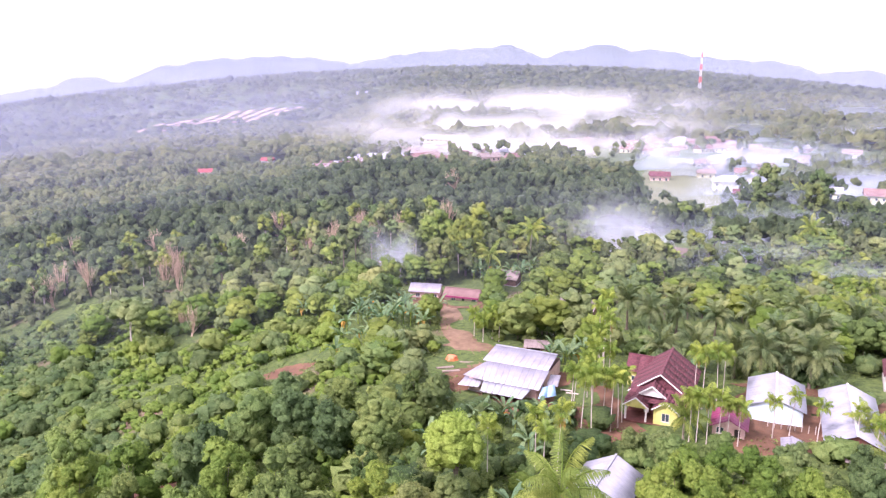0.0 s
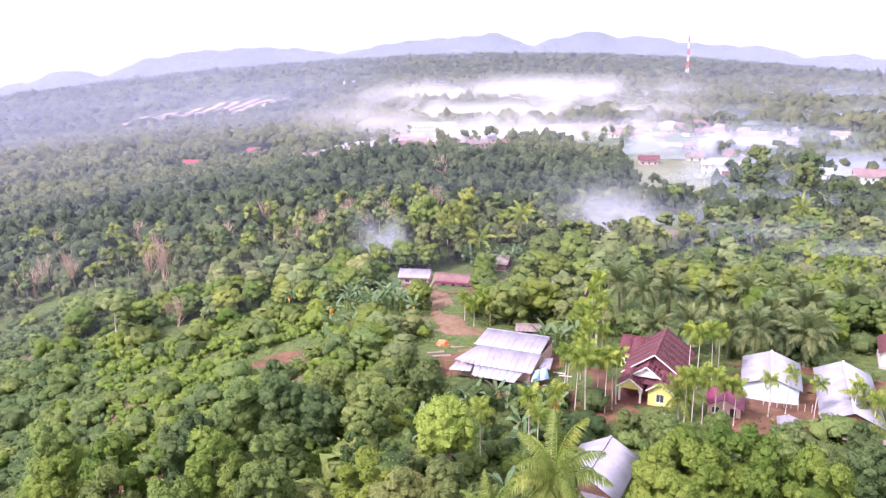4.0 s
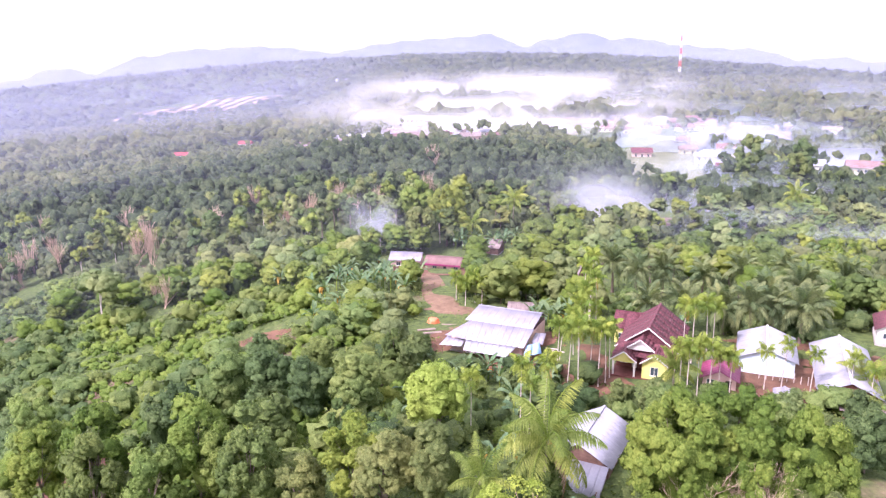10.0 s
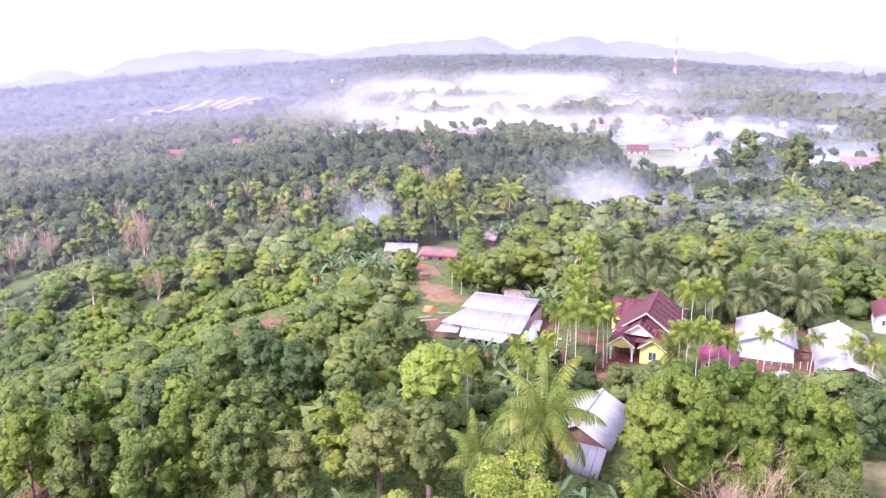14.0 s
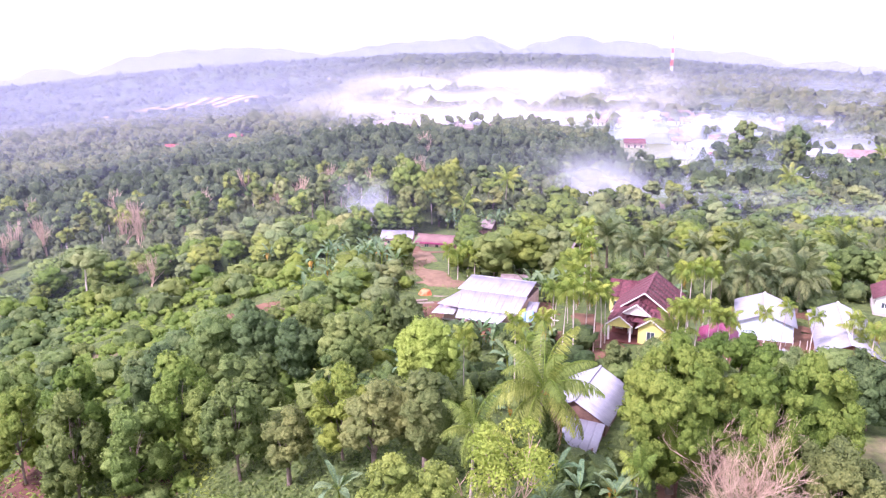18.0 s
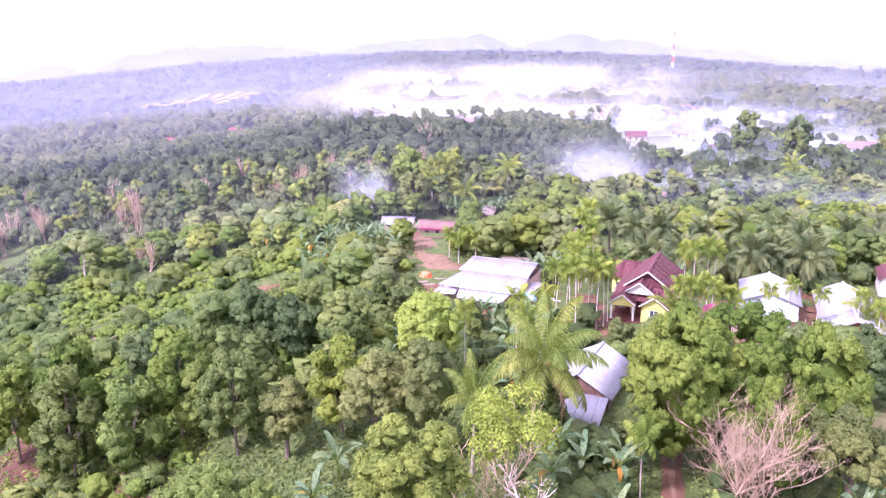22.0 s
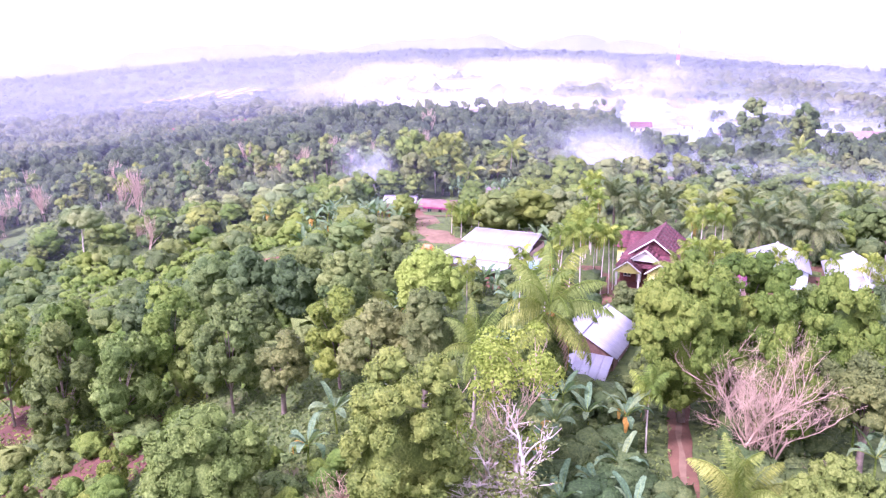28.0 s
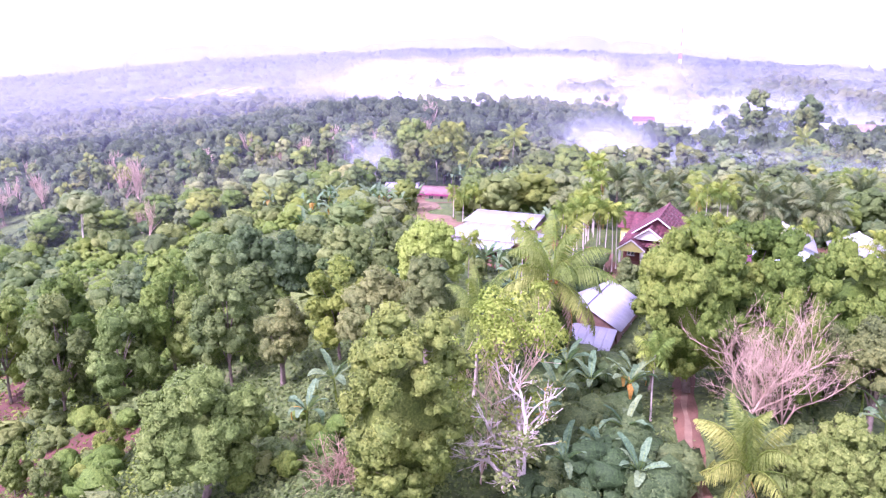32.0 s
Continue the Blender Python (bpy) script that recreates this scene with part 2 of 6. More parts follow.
def terrace_material():
    """Bare terraces: strips of pale earth between strips of weeds."""
    m, nt, p = shader("terraced_earth")
    tc = nt.nodes.new("ShaderNodeTexCoord")
    w = nt.nodes.new("ShaderNodeTexWave")
    w.bands_direction = "X"
    w.inputs["Scale"].default_value, w.inputs["Distortion"].default_value = 0.0105, 2.0
    w.inputs["Detail"].default_value, w.inputs["Detail Scale"].default_value = 3.0, 0.6
    nt.links.new(tc.outputs["Object"], w.inputs["Vector"])
    nt.links.new(ramp(nt, w.outputs["Fac"], [(0.2, (0.07, 0.075, 0.045)), (0.55, (0.2, 0.15, 0.115)), (0.9, (0.34, 0.26, 0.21))]), p.inputs["Base Color"])
    p.inputs["Roughness"].default_value = 0.95
    bump(nt, p, w.outputs["Fac"], 0.6, 0.8)
    return m


M_TERRACE = terrace_material()


def polar_sheet(name, r0, r1, a0, a1, nr, na, mat, height, power=2.2):
    r = r0 + (r1 - r0) * np.linspace(0, 1, nr) ** power
    a = np.radians(np.linspace(a0, a1, na))
    rr, aa = np.meshgrid(r, a, indexing="ij")
    x, y = rr * np.sin(aa), rr * np.cos(aa)
    v = np.stack([x, y, height(x, y, rr, aa)], -1).reshape(-1, 3)
    i, j = np.meshgrid(np.arange(nr - 1), np.arange(na - 1), indexing="ij")
    q = np.stack([i * na + j, i * na + j + 1, (i + 1) * na + j + 1, (i + 1) * na + j], -1).reshape(-1, 4)[:, ::-1]
    return new(name, fast_mesh(name, v, q, [mat], smooth=True))


tagged(polar_sheet("ground", 0.5, 4700, -180, 180, 150, 241, M_GROUND, lambda x, y, r, a: ground_z(x, y)),
       "rolling green land with grass and patches of red soil", "ground", kind="structure")


def patch(name, label, mat, cx, cy, w, d, turn, lift=0.05, seed=1, n=28, kind="structure", wobble=0.18, steps=0.0):
    """A piece of bare or mown land with an uneven edge, laid just over the ground."""
    rng = np.random.default_rng(seed)
    na, nr = (96, 40) if steps else (48, 8)
    a = np.arange(na) * 2 * np.pi / na
    edge = 1 + wobble * (np.sin(3 * a + seed) * 0.5 + np.sin(7 * a + seed * 2.1) * 0.3 + np.sin(13 * a + seed) * 0.2)
    rr = np.linspace(0.02, 1, nr)[:, None] * edge[None]
    x, y = rr * np.cos(a) * w / 2, rr * np.sin(a) * d / 2
    c, s = math.cos(radians(turn)), math.sin(radians(turn))
    x, y = cx + c * x - s * y, cy + s * x + c * y
    fade = np.linspace(1, 0, nr)[:, None] ** 0.5
    v = np.stack([x, y, ground_z(x, y) + lift * 0.2 + lift * fade * np.ones_like(x) + steps * np.sin((x - y * 0.44) * 0.18)], -1).reshape(-1, 3)
    q = [[i * na + j, i * na + (j + 1) % na, (i + 1) * na + (j + 1) % na, (i + 1) * na + j] for i in range(nr - 1) for j in range(na)]
    return tagged(new(name, fast_mesh(name, v, np.array(q)[:, ::-1], [mat], smooth=True)), label, "ground", kind=kind)


patch("yard", "bare red soil yard between the houses", M_SOIL, 57.7, 115.4, 25.9, 16.9, 10, 0.14, 3, wobble=0.35)
patch("yard", "bare red soil round the grey roofed house", M_SOIL, 12.5, 137.6, 26, 23.1, -15, 0.12, 5, wobble=0.35)
patch("yard", "trodden soil before the yellow house", M_SOIL, 29.7, 118.8, 15.8, 11.9, 0, 0.14, 8, wobble=0.4)
patch("yard", "bare red soil by the pink house", M_SOIL, 0.9, 200.2, 31.3, 17.4, 0, 0.14, 9)
patch("yard", "bare soil under the areca palms", M_SOIL, 26.5, 127, 12, 20, 0, 0.1, 31, wobble=0.4)
patch("yard", "shaded red soil behind the sheds", M_SOIL, 69, 129, 30, 17, -20, 0.12, 33, wobble=0.35)
patch("path", "red soil path through the gardens", M_TRACK, 3.6, 173, 6.4, 63.7, 8, 0.12, 11, wobble=0.3)
patch("path", "red soil path between palms and garden", M_TRACK, 13, 159.9, 24.2, 6.5, -8, 0.12, 12)
patch("bare_soil", "patch of bare red soil in the scrub", M_SOIL, -34.6, 155.4, 12.2, 8.4, 10, 0.15, 13)
patch("bare_soil", "eroded red soil on the scrub slope", M_SOIL_DARK, -58, 115, 24, 22, 20, 0.2, 15, wobble=0.4)
patch("bare_soil", "eroded red soil under young trees", M_SOIL_DARK, -42, 90, 25, 20, 0, 0.2, 17, wobble=0.4)
patch("clearing", "pinkish bare clearing behind the smoke", M_PLOUGH, 79, 261, 17, 22, 0, 0.3, 19)
patch("sports_field", "open mown field in the village", M_LAWN, 128, 405, 44, 165, -14, 0.5, 21, wobble=0.03)
patch("ploughed_slope", "terraced bare slope above the plantation", M_TERRACE, -400, 1480, 200, 480, -23.7, 2.0, 23, wobble=0.1, steps=1.2)


def track_strip():
    n = 60
    y = np.linspace(46, 112, n)
    xc = 25.9 + (y - 70) * 0.28 + 0.4 * np.sin(y * 0.15)
    rows = []
    for off, up in ((-1.2, 0.03), (-0.9, 0.1), (-0.28, 0.08), (0.28, 0.16), (0.9, 0.1), (1.2, 0.03)):
        x = xc + off + 0.12 * np.sin(y * 0.9 + off * 3)
        rows.append(np.stack([x, y, ground_z(x, y) + up], -1))
    v = np.stack(rows, 1).reshape(-1, 3)
    q = [[i * 6 + j, i * 6 + j + 1, (i + 1) * 6 + j + 1, (i + 1) * 6 + j] for i in range(n - 1) for j in range(5)]
    return new("track", fast_mesh("track", v, q, [M_SOIL, M_TRACK], [1 if j == 2 else 0 for i in range(n - 1) for j in range(5)], smooth=True))


tagged(track_strip(), "narrow dirt track with a lighter wheel rut", "path", kind="structure")

# ---- far hills ----
M_HILL = plain("far_hill", (0.05, 0.08, 0.06), (0.1, 0.13, 0.09), 0.004, 0.95, relief=0.8, distance=20)
HILLS = [(-29, 2.4, 0.9), (-24.9, 2.2, 1.35), (-20.3, 2.0, 1.25), (-17, 2.4, 1.4), (-13, 3, 1.45), (-9, 2.6, 0.95), (-4.5, 2.5, 0.7), (-1, 3, 1.15), (2.5, 2.5, 1.05), (5.3, 2.0, 1.35),
         (9.0, 1.6, 1.15), (11.5, 1.7, 1.5), (15, 2.8, 1.5), (19.5, 3.0, 1.1), (23.7, 2.6, 1.2), (28.3, 2.2, 1.2), (32, 2.5, 1.3)]


def hill_z(x, y, r, a):
    az = np.degrees(a)
    base = ridge_line(az)
    e = sum(h * np.exp(-(((az - c) / w) ** 2)) for c, w, h in HILLS)
    e = e + 0.06 * np.sin(az * 3.1) + 0.04 * np.sin(az * 7.7 + 1) + 0.02 * np.sin(az * 17 + r * 0.01)
    rise = np.sin(np.clip((r - 3900) / 700, 0, 1) * np.pi * 0.5)
    return 54 + r * np.tan(np.radians(base + e * rise)) - 14 * (1 - rise)


tagged(polar_sheet("hill_range", 3900, 4650, -48, 48, 14, 260, M_HILL, hill_z, 1.0), "blue hazy range of wooded hills", "hills", kind="structure")


# ---- plants: the kinds ----
def clump_places(rng, n, rx, rz, cz, low=-0.35, shell=0.82):
    """Places of leaf clumps over a dome, spread evenly."""
    out = []
    while len(out) < n:
        best, far = None, -1
        for _ in range(8):
            d = unit(rng.normal(size=3))
            if d[2] < low:
                continue
            r = shell * rng.uniform(0.86, 1.1)
            c = np.array([d[0] * rx * r, d[1] * rx * r, cz + d[2] * rz * r])
            gap = min((np.linalg.norm(c - o) for o in out), default=9)
            if gap > far:
                best, far = c, gap
        if best is not None:
            out.append(best)
    return np.array(out)


def clump_leaves(rng, centres, radius, each, length, width, heart, up=0.35):
    """Leaves over the outer side of every clump."""
    k = len(centres) * each
    c = np.repeat(centres, each, 0)
    r = np.repeat(np.broadcast_to(radius, len(centres)), each)[:, None]
    out = unit(c - heart)
    d = unit(rng.normal(size=(k, 3)) * 0.85 + out * 0.75 + np.array([0, 0, up]))
    p = c + d * r * rng.uniform(0.92, 1.26, (k, 1))
    n = unit(d + rng.normal(size=(k, 3)) * 0.5 + np.array([0, 0, 0.2]))
    s = rng.uniform(0.7, 1.3, k)
    v, q = kites(rng, p, n, length * s, width * s)
    return v, q, np.repeat(unit(d * 0.5 + out * 0.2 + n * 0.9), 4, 0)


def round_grid(n):
    """Directions and faces of a ball with n by n faces on each of its six sides."""
    seen, dirs, faces = {}, [], []

    def at(p):
        key = tuple(np.round(p, 5))
        if key not in seen:
            seen[key] = len(dirs)
            dirs.append(p)
        return seen[key]
    t = np.tan(np.linspace(-1, 1, n + 1) * math.pi / 4)
    for ax in range(3):
        for sg in (-1, 1):
            for i in range(n):
                for j in range(n):
                    ring = []
                    for u, w in ((i, j), (i + 1, j), (i + 1, j + 1), (i, j + 1)):
                        p = np.zeros(3)
                        p[ax], p[(ax + 1) % 3], p[(ax + 2) % 3] = sg, t[u], t[w]
                        ring.append(at(p))
                    faces.append(ring if sg > 0 else ring[::-1])
    return unit(np.array(dirs)), np.array(faces)


GRIDS = {n: round_grid(n) for n in (2, 3)}


def puffs(rng, centres, radius, n=2, squash=0.85, rough=0.3, out=None, cut=-0.3, jitter=0.25, lean=None):
    """Rounded tufts of foliage with a knobbly surface, open on the side turned away from out."""
    dirs, quads = GRIDS[n]
    k, m = len(centres), len(dirs)
    knobs = unit(rng.normal(size=(k, 7, 3)))
    dots = np.einsum("vc,kbc->kvb", dirs, knobs)
    swell = np.exp(7 * (dots - 1)).sum(-1)
    size = 0.9 + rough * (swell - 0.5) + rng.normal(size=(k, m)) * 0.16
    r = np.broadcast_to(radius, k)[:, None, None]
    v = centres[:, None] + dirs[None] * size[..., None] * r * np.array([1, 1, squash])
    soft = np.zeros((1, 3)) if lean is None else np.broadcast_to(lean, (k, 3))
    nv = unit(dirs[None] + soft[:, None] + rng.normal(size=(k, m, 3)) * jitter)
    q = quads[None] + np.arange(k)[:, None, None] * m
    if out is not None:
        mid = unit(dirs[quads].mean(1))
        q = q[np.einsum("fc,kc->kf", mid, np.broadcast_to(out, (k, 3))) > cut]
    q = q.reshape(-1, 4)
    used, back = np.unique(q.ravel(), return_inverse=True)
    return v.reshape(-1, 3)[used], back.reshape(-1, 4), nv.reshape(-1, 3)[used]


def limbs(rng, h0, tops, r0, wiggle=0.25, base=(0, 0, 0)):
    """A trunk that forks into limbs that reach the given places."""
    base = np.array(base, float)
    fork = base + np.array([rng.normal() * 0.2, rng.normal() * 0.2, h0])
    t = np.linspace(0, 1, 5)[:, None]
    trunk = base + (fork - base) * t + np.sin(t * 3) * rng.normal(size=3) * wiggle * 0.5
    out = [tube(trunk, r0 * np.linspace(1.15, 0.72, 5), 7)]
    for e in tops:
        s = trunk[rng.integers(2, 5)]
        t = np.linspace(0, 1, 4)[:, None]
        mid = (e - s) * np.array([0.35, 0.35, 0.65])
        line = s + 2 * t * (1 - t) * mid + t * t * (e - s) + rng.normal(size=(4, 3)) * wiggle * 0.12 * t
        out.append(tube(line, r0 * np.linspace(0.45, 0.08, 4), 4))
    return merge(out)


def make_tree(name, seed, h, rx, rz, clumps, each, leaf, wide, leaf_mat, bark=M_BARK, lobes=9, low=-0.35, r0=0.03, up=0.35, n_limbs=7, fine=2, open_crown=0.0):
    """Meshes of a broad-leaved tree: trunk with limbs, and a crown of lobes made of knobbly tufts with leaves standing out of them."""
    rng = np.random.default_rng(seed)
    cz = h - rz
    heart = np.array([0, 0, cz - rz * 0.3])
    lr = rx * (1.42 - 0.3 * open_crown) / math.sqrt(lobes) * rng.uniform(0.8, 1.2, lobes)
    lc = clump_places(rng, lobes, rx - lr.mean() * 0.95, rz - lr.mean() * 0.85, cz, low, shell=1.0)
    lc += rng.normal(size=lc.shape) * rx * 0.06
    lout = unit(lc - heart)
    cs, rs, outs, soft = [], [], [], []
    per = max(2, clumps // lobes)
    for c, r, o in zip(lc, lr, lout):
        d = unit(rng.normal(size=(per * 3, 3)) * 0.75 + o * 0.7 + np.array([0, 0, up]))
        keep = [0]
        while len(keep) < per:
            near = (d @ d[keep].T).max(1)
            near[keep] = 2
            keep.append(int(near.argmin()))
        cs.append(c + d[keep] * r * rng.uniform(0.7, 0.86, (per, 1)))
        rs.append(r * 1.58 / math.sqrt(per) * rng.uniform(0.7, 1.2, per))
        outs.append(unit(d[keep] + o * 0.4))
        soft.append(np.tile(o, (per, 1)) * 0.3)
    c, cr, co = np.concatenate(cs), np.concatenate(rs), np.concatenate(outs)
    a = puffs(rng, c, cr, fine, 0.85, 0.36, co, -0.25, 0.4, np.concatenate(soft) + np.array([0, 0, 0.25]))
    core = puffs(rng, lc, lr * 0.86, 2, 0.9, 0.25, lout, -0.6, 0.3, lout * 0.5)
    inner = puffs(rng, np.array([[0, 0, cz - rz * 0.15]]), np.array([rx * 0.74]), 3, rz / rx * 0.95, 0.15)
    b = clump_leaves(rng, c, cr, each, leaf, wide, heart, up)
    sets = [a, core, b] if open_crown > 0.5 else [a, core, inner, b]
    v, q = merge([x[:2] for x in sets])
    tops = lc[:: max(1, lobes // n_limbs)]
    tv, tq = limbs(rng, max(0.6, (cz - rz * 0.45)), tops * np.array([0.9, 0.9, 0.98]), h * r0)
    return name, fast_mesh(name + "_trunk", tv, tq, [bark], smooth=True), fast_mesh(name + "_crown", v, q, [leaf_mat], smooth=True, normals=np.concatenate([x[2] for x in sets]))


def grow(rng, p, d, length, r, depth, out, tips, spread=0.5, lift=0.12):
    """Branches that fork again and again."""
    n = 5 if depth > 2 else 4 if depth > 0 else 3
    line, dd = [p], d
    for _ in range(n - 1):
        dd = unit(dd + rng.normal(size=3) * 0.14 + np.array([0, 0, lift * 0.5]))
        line.append(line[-1] + dd * length / (n - 1))
    out.append((depth, tube(line, r * np.linspace(1, 0.62, n), 6 if depth > 3 else 4 if depth > 1 else 3)))
    if depth == 0:
        tips.append(line[-1])
        return
    for _ in range(rng.integers(2, 4) if depth > 1 else 3):
        side = unit(dd + rng.normal(size=3) * spread + np.array([0, 0, lift]))
        grow(rng, line[rng.integers(1, n)], side, length * rng.uniform(0.55, 0.85), r * 0.58, depth - 1, out, tips, spread, lift)
    grow(rng, line[-1], dd, length * 0.75, r * 0.62, depth - 1, out, tips, spread, lift)


def make_bare(name, seed, h, depth, spread, bark, r0=0.02, stems=1, leaf_mat=None, each=0, leaf=0.3, lift=0.15, trunk=0.34, tuft=0.5, keep=0.55, fan=0.0):
    """A tree with open branches, bare or with a few tufts of leaves."""
    rng = np.random.default_rng(seed)
    out, tips = [], []
    for s in range(stems):
        if fan:
            turn, tip = s * 2 * math.pi / stems + rng.normal() * 0.3, fan * rng.uniform(0.35, 1.5)
            d = unit(np.array([math.cos(turn) * tip, math.sin(turn) * tip, 1.0]))
        else:
            d = unit(np.array([rng.normal() * 0.25, rng.normal() * 0.25, 1.0]) if stems > 1 else np.array([0.03, 0, 1.0]))
        grow(rng, np.array([rng.normal() * 0.15 * (stems - 1), rng.normal() * 0.15 * (stems - 1), 0]), d, h * trunk, h * r0, depth, out, tips, spread, lift)
    scale = h / max(t[0][:, 2].max() for _, t in out)
    tv, tq = merge([t for d, t in out if d >= depth - 1])
    bv, bq = merge([t for d, t in out if d < depth - 1])
    me = fast_mesh(name + "_trunk", tv * scale, tq, [bark], smooth=True)
    twigs = fast_mesh(name + "_branches", bv * scale, bq, [bark], smooth=True)
    crown = None
    if leaf_mat:
        c = np.array(tips) * scale
        c = c[rng.random(len(c)) < keep]
        v, q, nv = clump_leaves(rng, c, tuft, each, leaf, leaf * 0.6, np.array([0, 0, h * 0.3]))
        crown = fast_mesh(name + "_crown", v, q, [leaf_mat], normals=nv)
    return name, me, crown, twigs


def frond_mesh(name, seed, length, droop, leaflet, pairs, mat, rachis_mat, rise=0.5, hang=0.5, wide=0.05, tip=0.35):
    """A feather frond along +x from the crown: rachis and two rows of leaflets."""
    rng = np.random.default_rng(seed)
    t = np.linspace(0, 1, 9)
    x = length * (t - 0.22 * droop * t ** 3)
    z = length * (rise * t - (rise * 0.6 + droop * 0.62) * t ** 2.2)
    sway = length * 0.05 * rng.normal() * t ** 2
    line = np.stack([x, sway, z], -1)
    rv, rq = tube(line, 0.012 * length * (1.15 - t), 4)
    s = np.linspace(0.14, 0.99, pairs)
    base = np.stack([np.interp(s, t, line[:, k]) for k in range(3)], -1)
    along = unit(np.stack([np.interp(s, t, np.gradient(line[:, k])) for k in range(3)], -1))
    ll = leaflet * np.sin(np.pi * np.clip(0.16 + 0.8 * s, 0, 1)) ** 0.7 * rng.uniform(0.85, 1.1, pairs)
    vs = []
    for side in (-1, 1):
        out = unit(np.cross(along, [0, 0, 1.0]) * side + along * tip + np.array([0, 0, -hang]) + rng.normal(size=(pairs, 3)) * 0.1)
        end = base + out * ll[:, None] + np.array([0, 0, -1.0]) * (ll * 0.25 * hang)[:, None]
        mid = base + out * ll[:, None] * 0.5 + np.array([0, 0, 1.0]) * (ll * 0.04)[:, None]
        w = along * wide * length * 0.5
        vs.append(np.stack([base, mid - w, end, mid + w], 1))
    lv = np.concatenate(vs).reshape(-1, 3)
    lq = np.arange(len(lv)).reshape(-1, 4)
    v, q = merge([(rv, rq), (lv, lq)])
    return fast_mesh(name, v, q, [mat, rachis_mat], [1] * len(rq) + [0] * len(lq))


def banana_leaf(name, seed, length, mat, rib_mat, droop):
    """One large paddle leaf along +x, with a midrib and torn edges."""
    rng = np.random.default_rng(seed)
    n = 11
    t = np.linspace(0, 1, n)
    x = length * (t - 0.25 * droop * t ** 3)
    z = length * (1.05 * t - (0.42 + droop * 0.75) * t ** 2.3)
    w = 0.15 * length * np.sin(np.pi * np.clip(t - 0.04, 0, 1)) ** 0.6
    w[:2] = 0.012 * length
    w[2:-1] *= rng.uniform(0.78, 1.05, n - 3)
    mid = np.stack([x, 0 * t, z], -1)
    l, r = mid + np.stack([0 * t, w, w * 0.35], -1), mid + np.stack([0 * t, -w, w * 0.35], -1)
    v = np.stack([l, mid, r], 1).reshape(-1, 3)
    q = [[i * 3 + j, i * 3 + j + 1, (i + 1) * 3 + j + 1, (i + 1) * 3 + j] for i in range(n - 1) for j in range(2)]
    rv, rq = tube(mid - np.array([0, 0, 0.01]), 0.013 * length * (1.2 - t), 4)
    v, q = merge([(v, np.array(q)), (rv, rq)])
    return fast_mesh(name, v, q, [mat, rib_mat], [0] * (2 * (n - 1)) + [1] * len(rq), smooth=True)


def spot(x, y, turn=0.0, sink=0.1):
    return pose(x, y, float(ground_z(x, y)) - sink, 0, 0, turn)


def plant(kind, x, y, scale, turn, label, name="tree", group="trees", sink=0.1):
    """A tree of its own: an empty at its foot with trunk and crown."""
    trunk, crown = kind[1], kind[2]
    ob = thing(name, spot(x, y, turn, sink), label, "shrub" if name == "shrub" else "tree", group, scale)
    child("trunk", trunk, ob)
    if crown:
        child("crown", crown, ob)
    if len(kind) > 3:
        child("bare_crown", kind[3], ob, "leafless crown of forking twigs")
    return ob


COCO_FRONDS = [frond_mesh("frond", 40 + k, 5.0, d, 1.2, 54, M_PALM, M_LEAF_YELLOW, r, 0.95, 0.022) for k, (d, r) in enumerate(((0.1, 1.0), (0.3, 0.85), (0.5, 0.65), (0.65, 0.4), (0.85, 0.05)))]
OIL_FRONDS = [frond_mesh("frond", 60 + k, 4.8, d, 1.25, 42, M_OIL, M_OIL, r, 0.55, 0.034) for k, (d, r) in enumerate(((0.15, 1.1), (0.5, 0.9), (0.8, 0.65), (1.1, 0.3)))]
ARECA_FRONDS = [frond_mesh("frond", 80 + k, 1.9, d, 0.85, 24, M_ARECA, M_ARECA, r, 0.7, 0.055) for k, (d, r) in enumerate(((0.2, 1.2), (0.6, 0.95), (1.0, 0.5)))]
DRY_FRONDS = [frond_mesh("frond", 95, 1.8, 1.2, 0.7, 14, M_DRY, M_DRY, -0.2, 0.8, 0.06), frond_mesh("frond", 96, 4.2, 1.2, 0.9, 24, M_RUST, M_DRY, -0.4, 0.9, 0.03)]
BANANA_LEAVES = [banana_leaf("leaf", 20 + k, 2.9, M_BANANA, M_ARECA, d) for k, d in enumerate((0.0, 0.25, 0.5, 0.8))]
BANANA_DRY = banana_leaf("leaf", 27, 2.4, M_DRY, M_DRY, 1.15)


def trunk_mesh(name, h, r, lean, mat, rings=14, seed=0, flare=1.5):
    t = np.linspace(0, 1, rings)
    line = np.stack([lean * t ** 1.7, 0.3 * lean * np.sin(t * 2.6), h * t], -1)
    rad = r * (1 - 0.35 * t) * (1 + (flare - 1) * np.exp(-t * 14)) * (1 + 0.05 * np.cos(np.arange(rings) * 2.4))
    v, q = tube(line, rad, 8)
    return fast_mesh(name, v, q, [mat], smooth=True), line[-1]


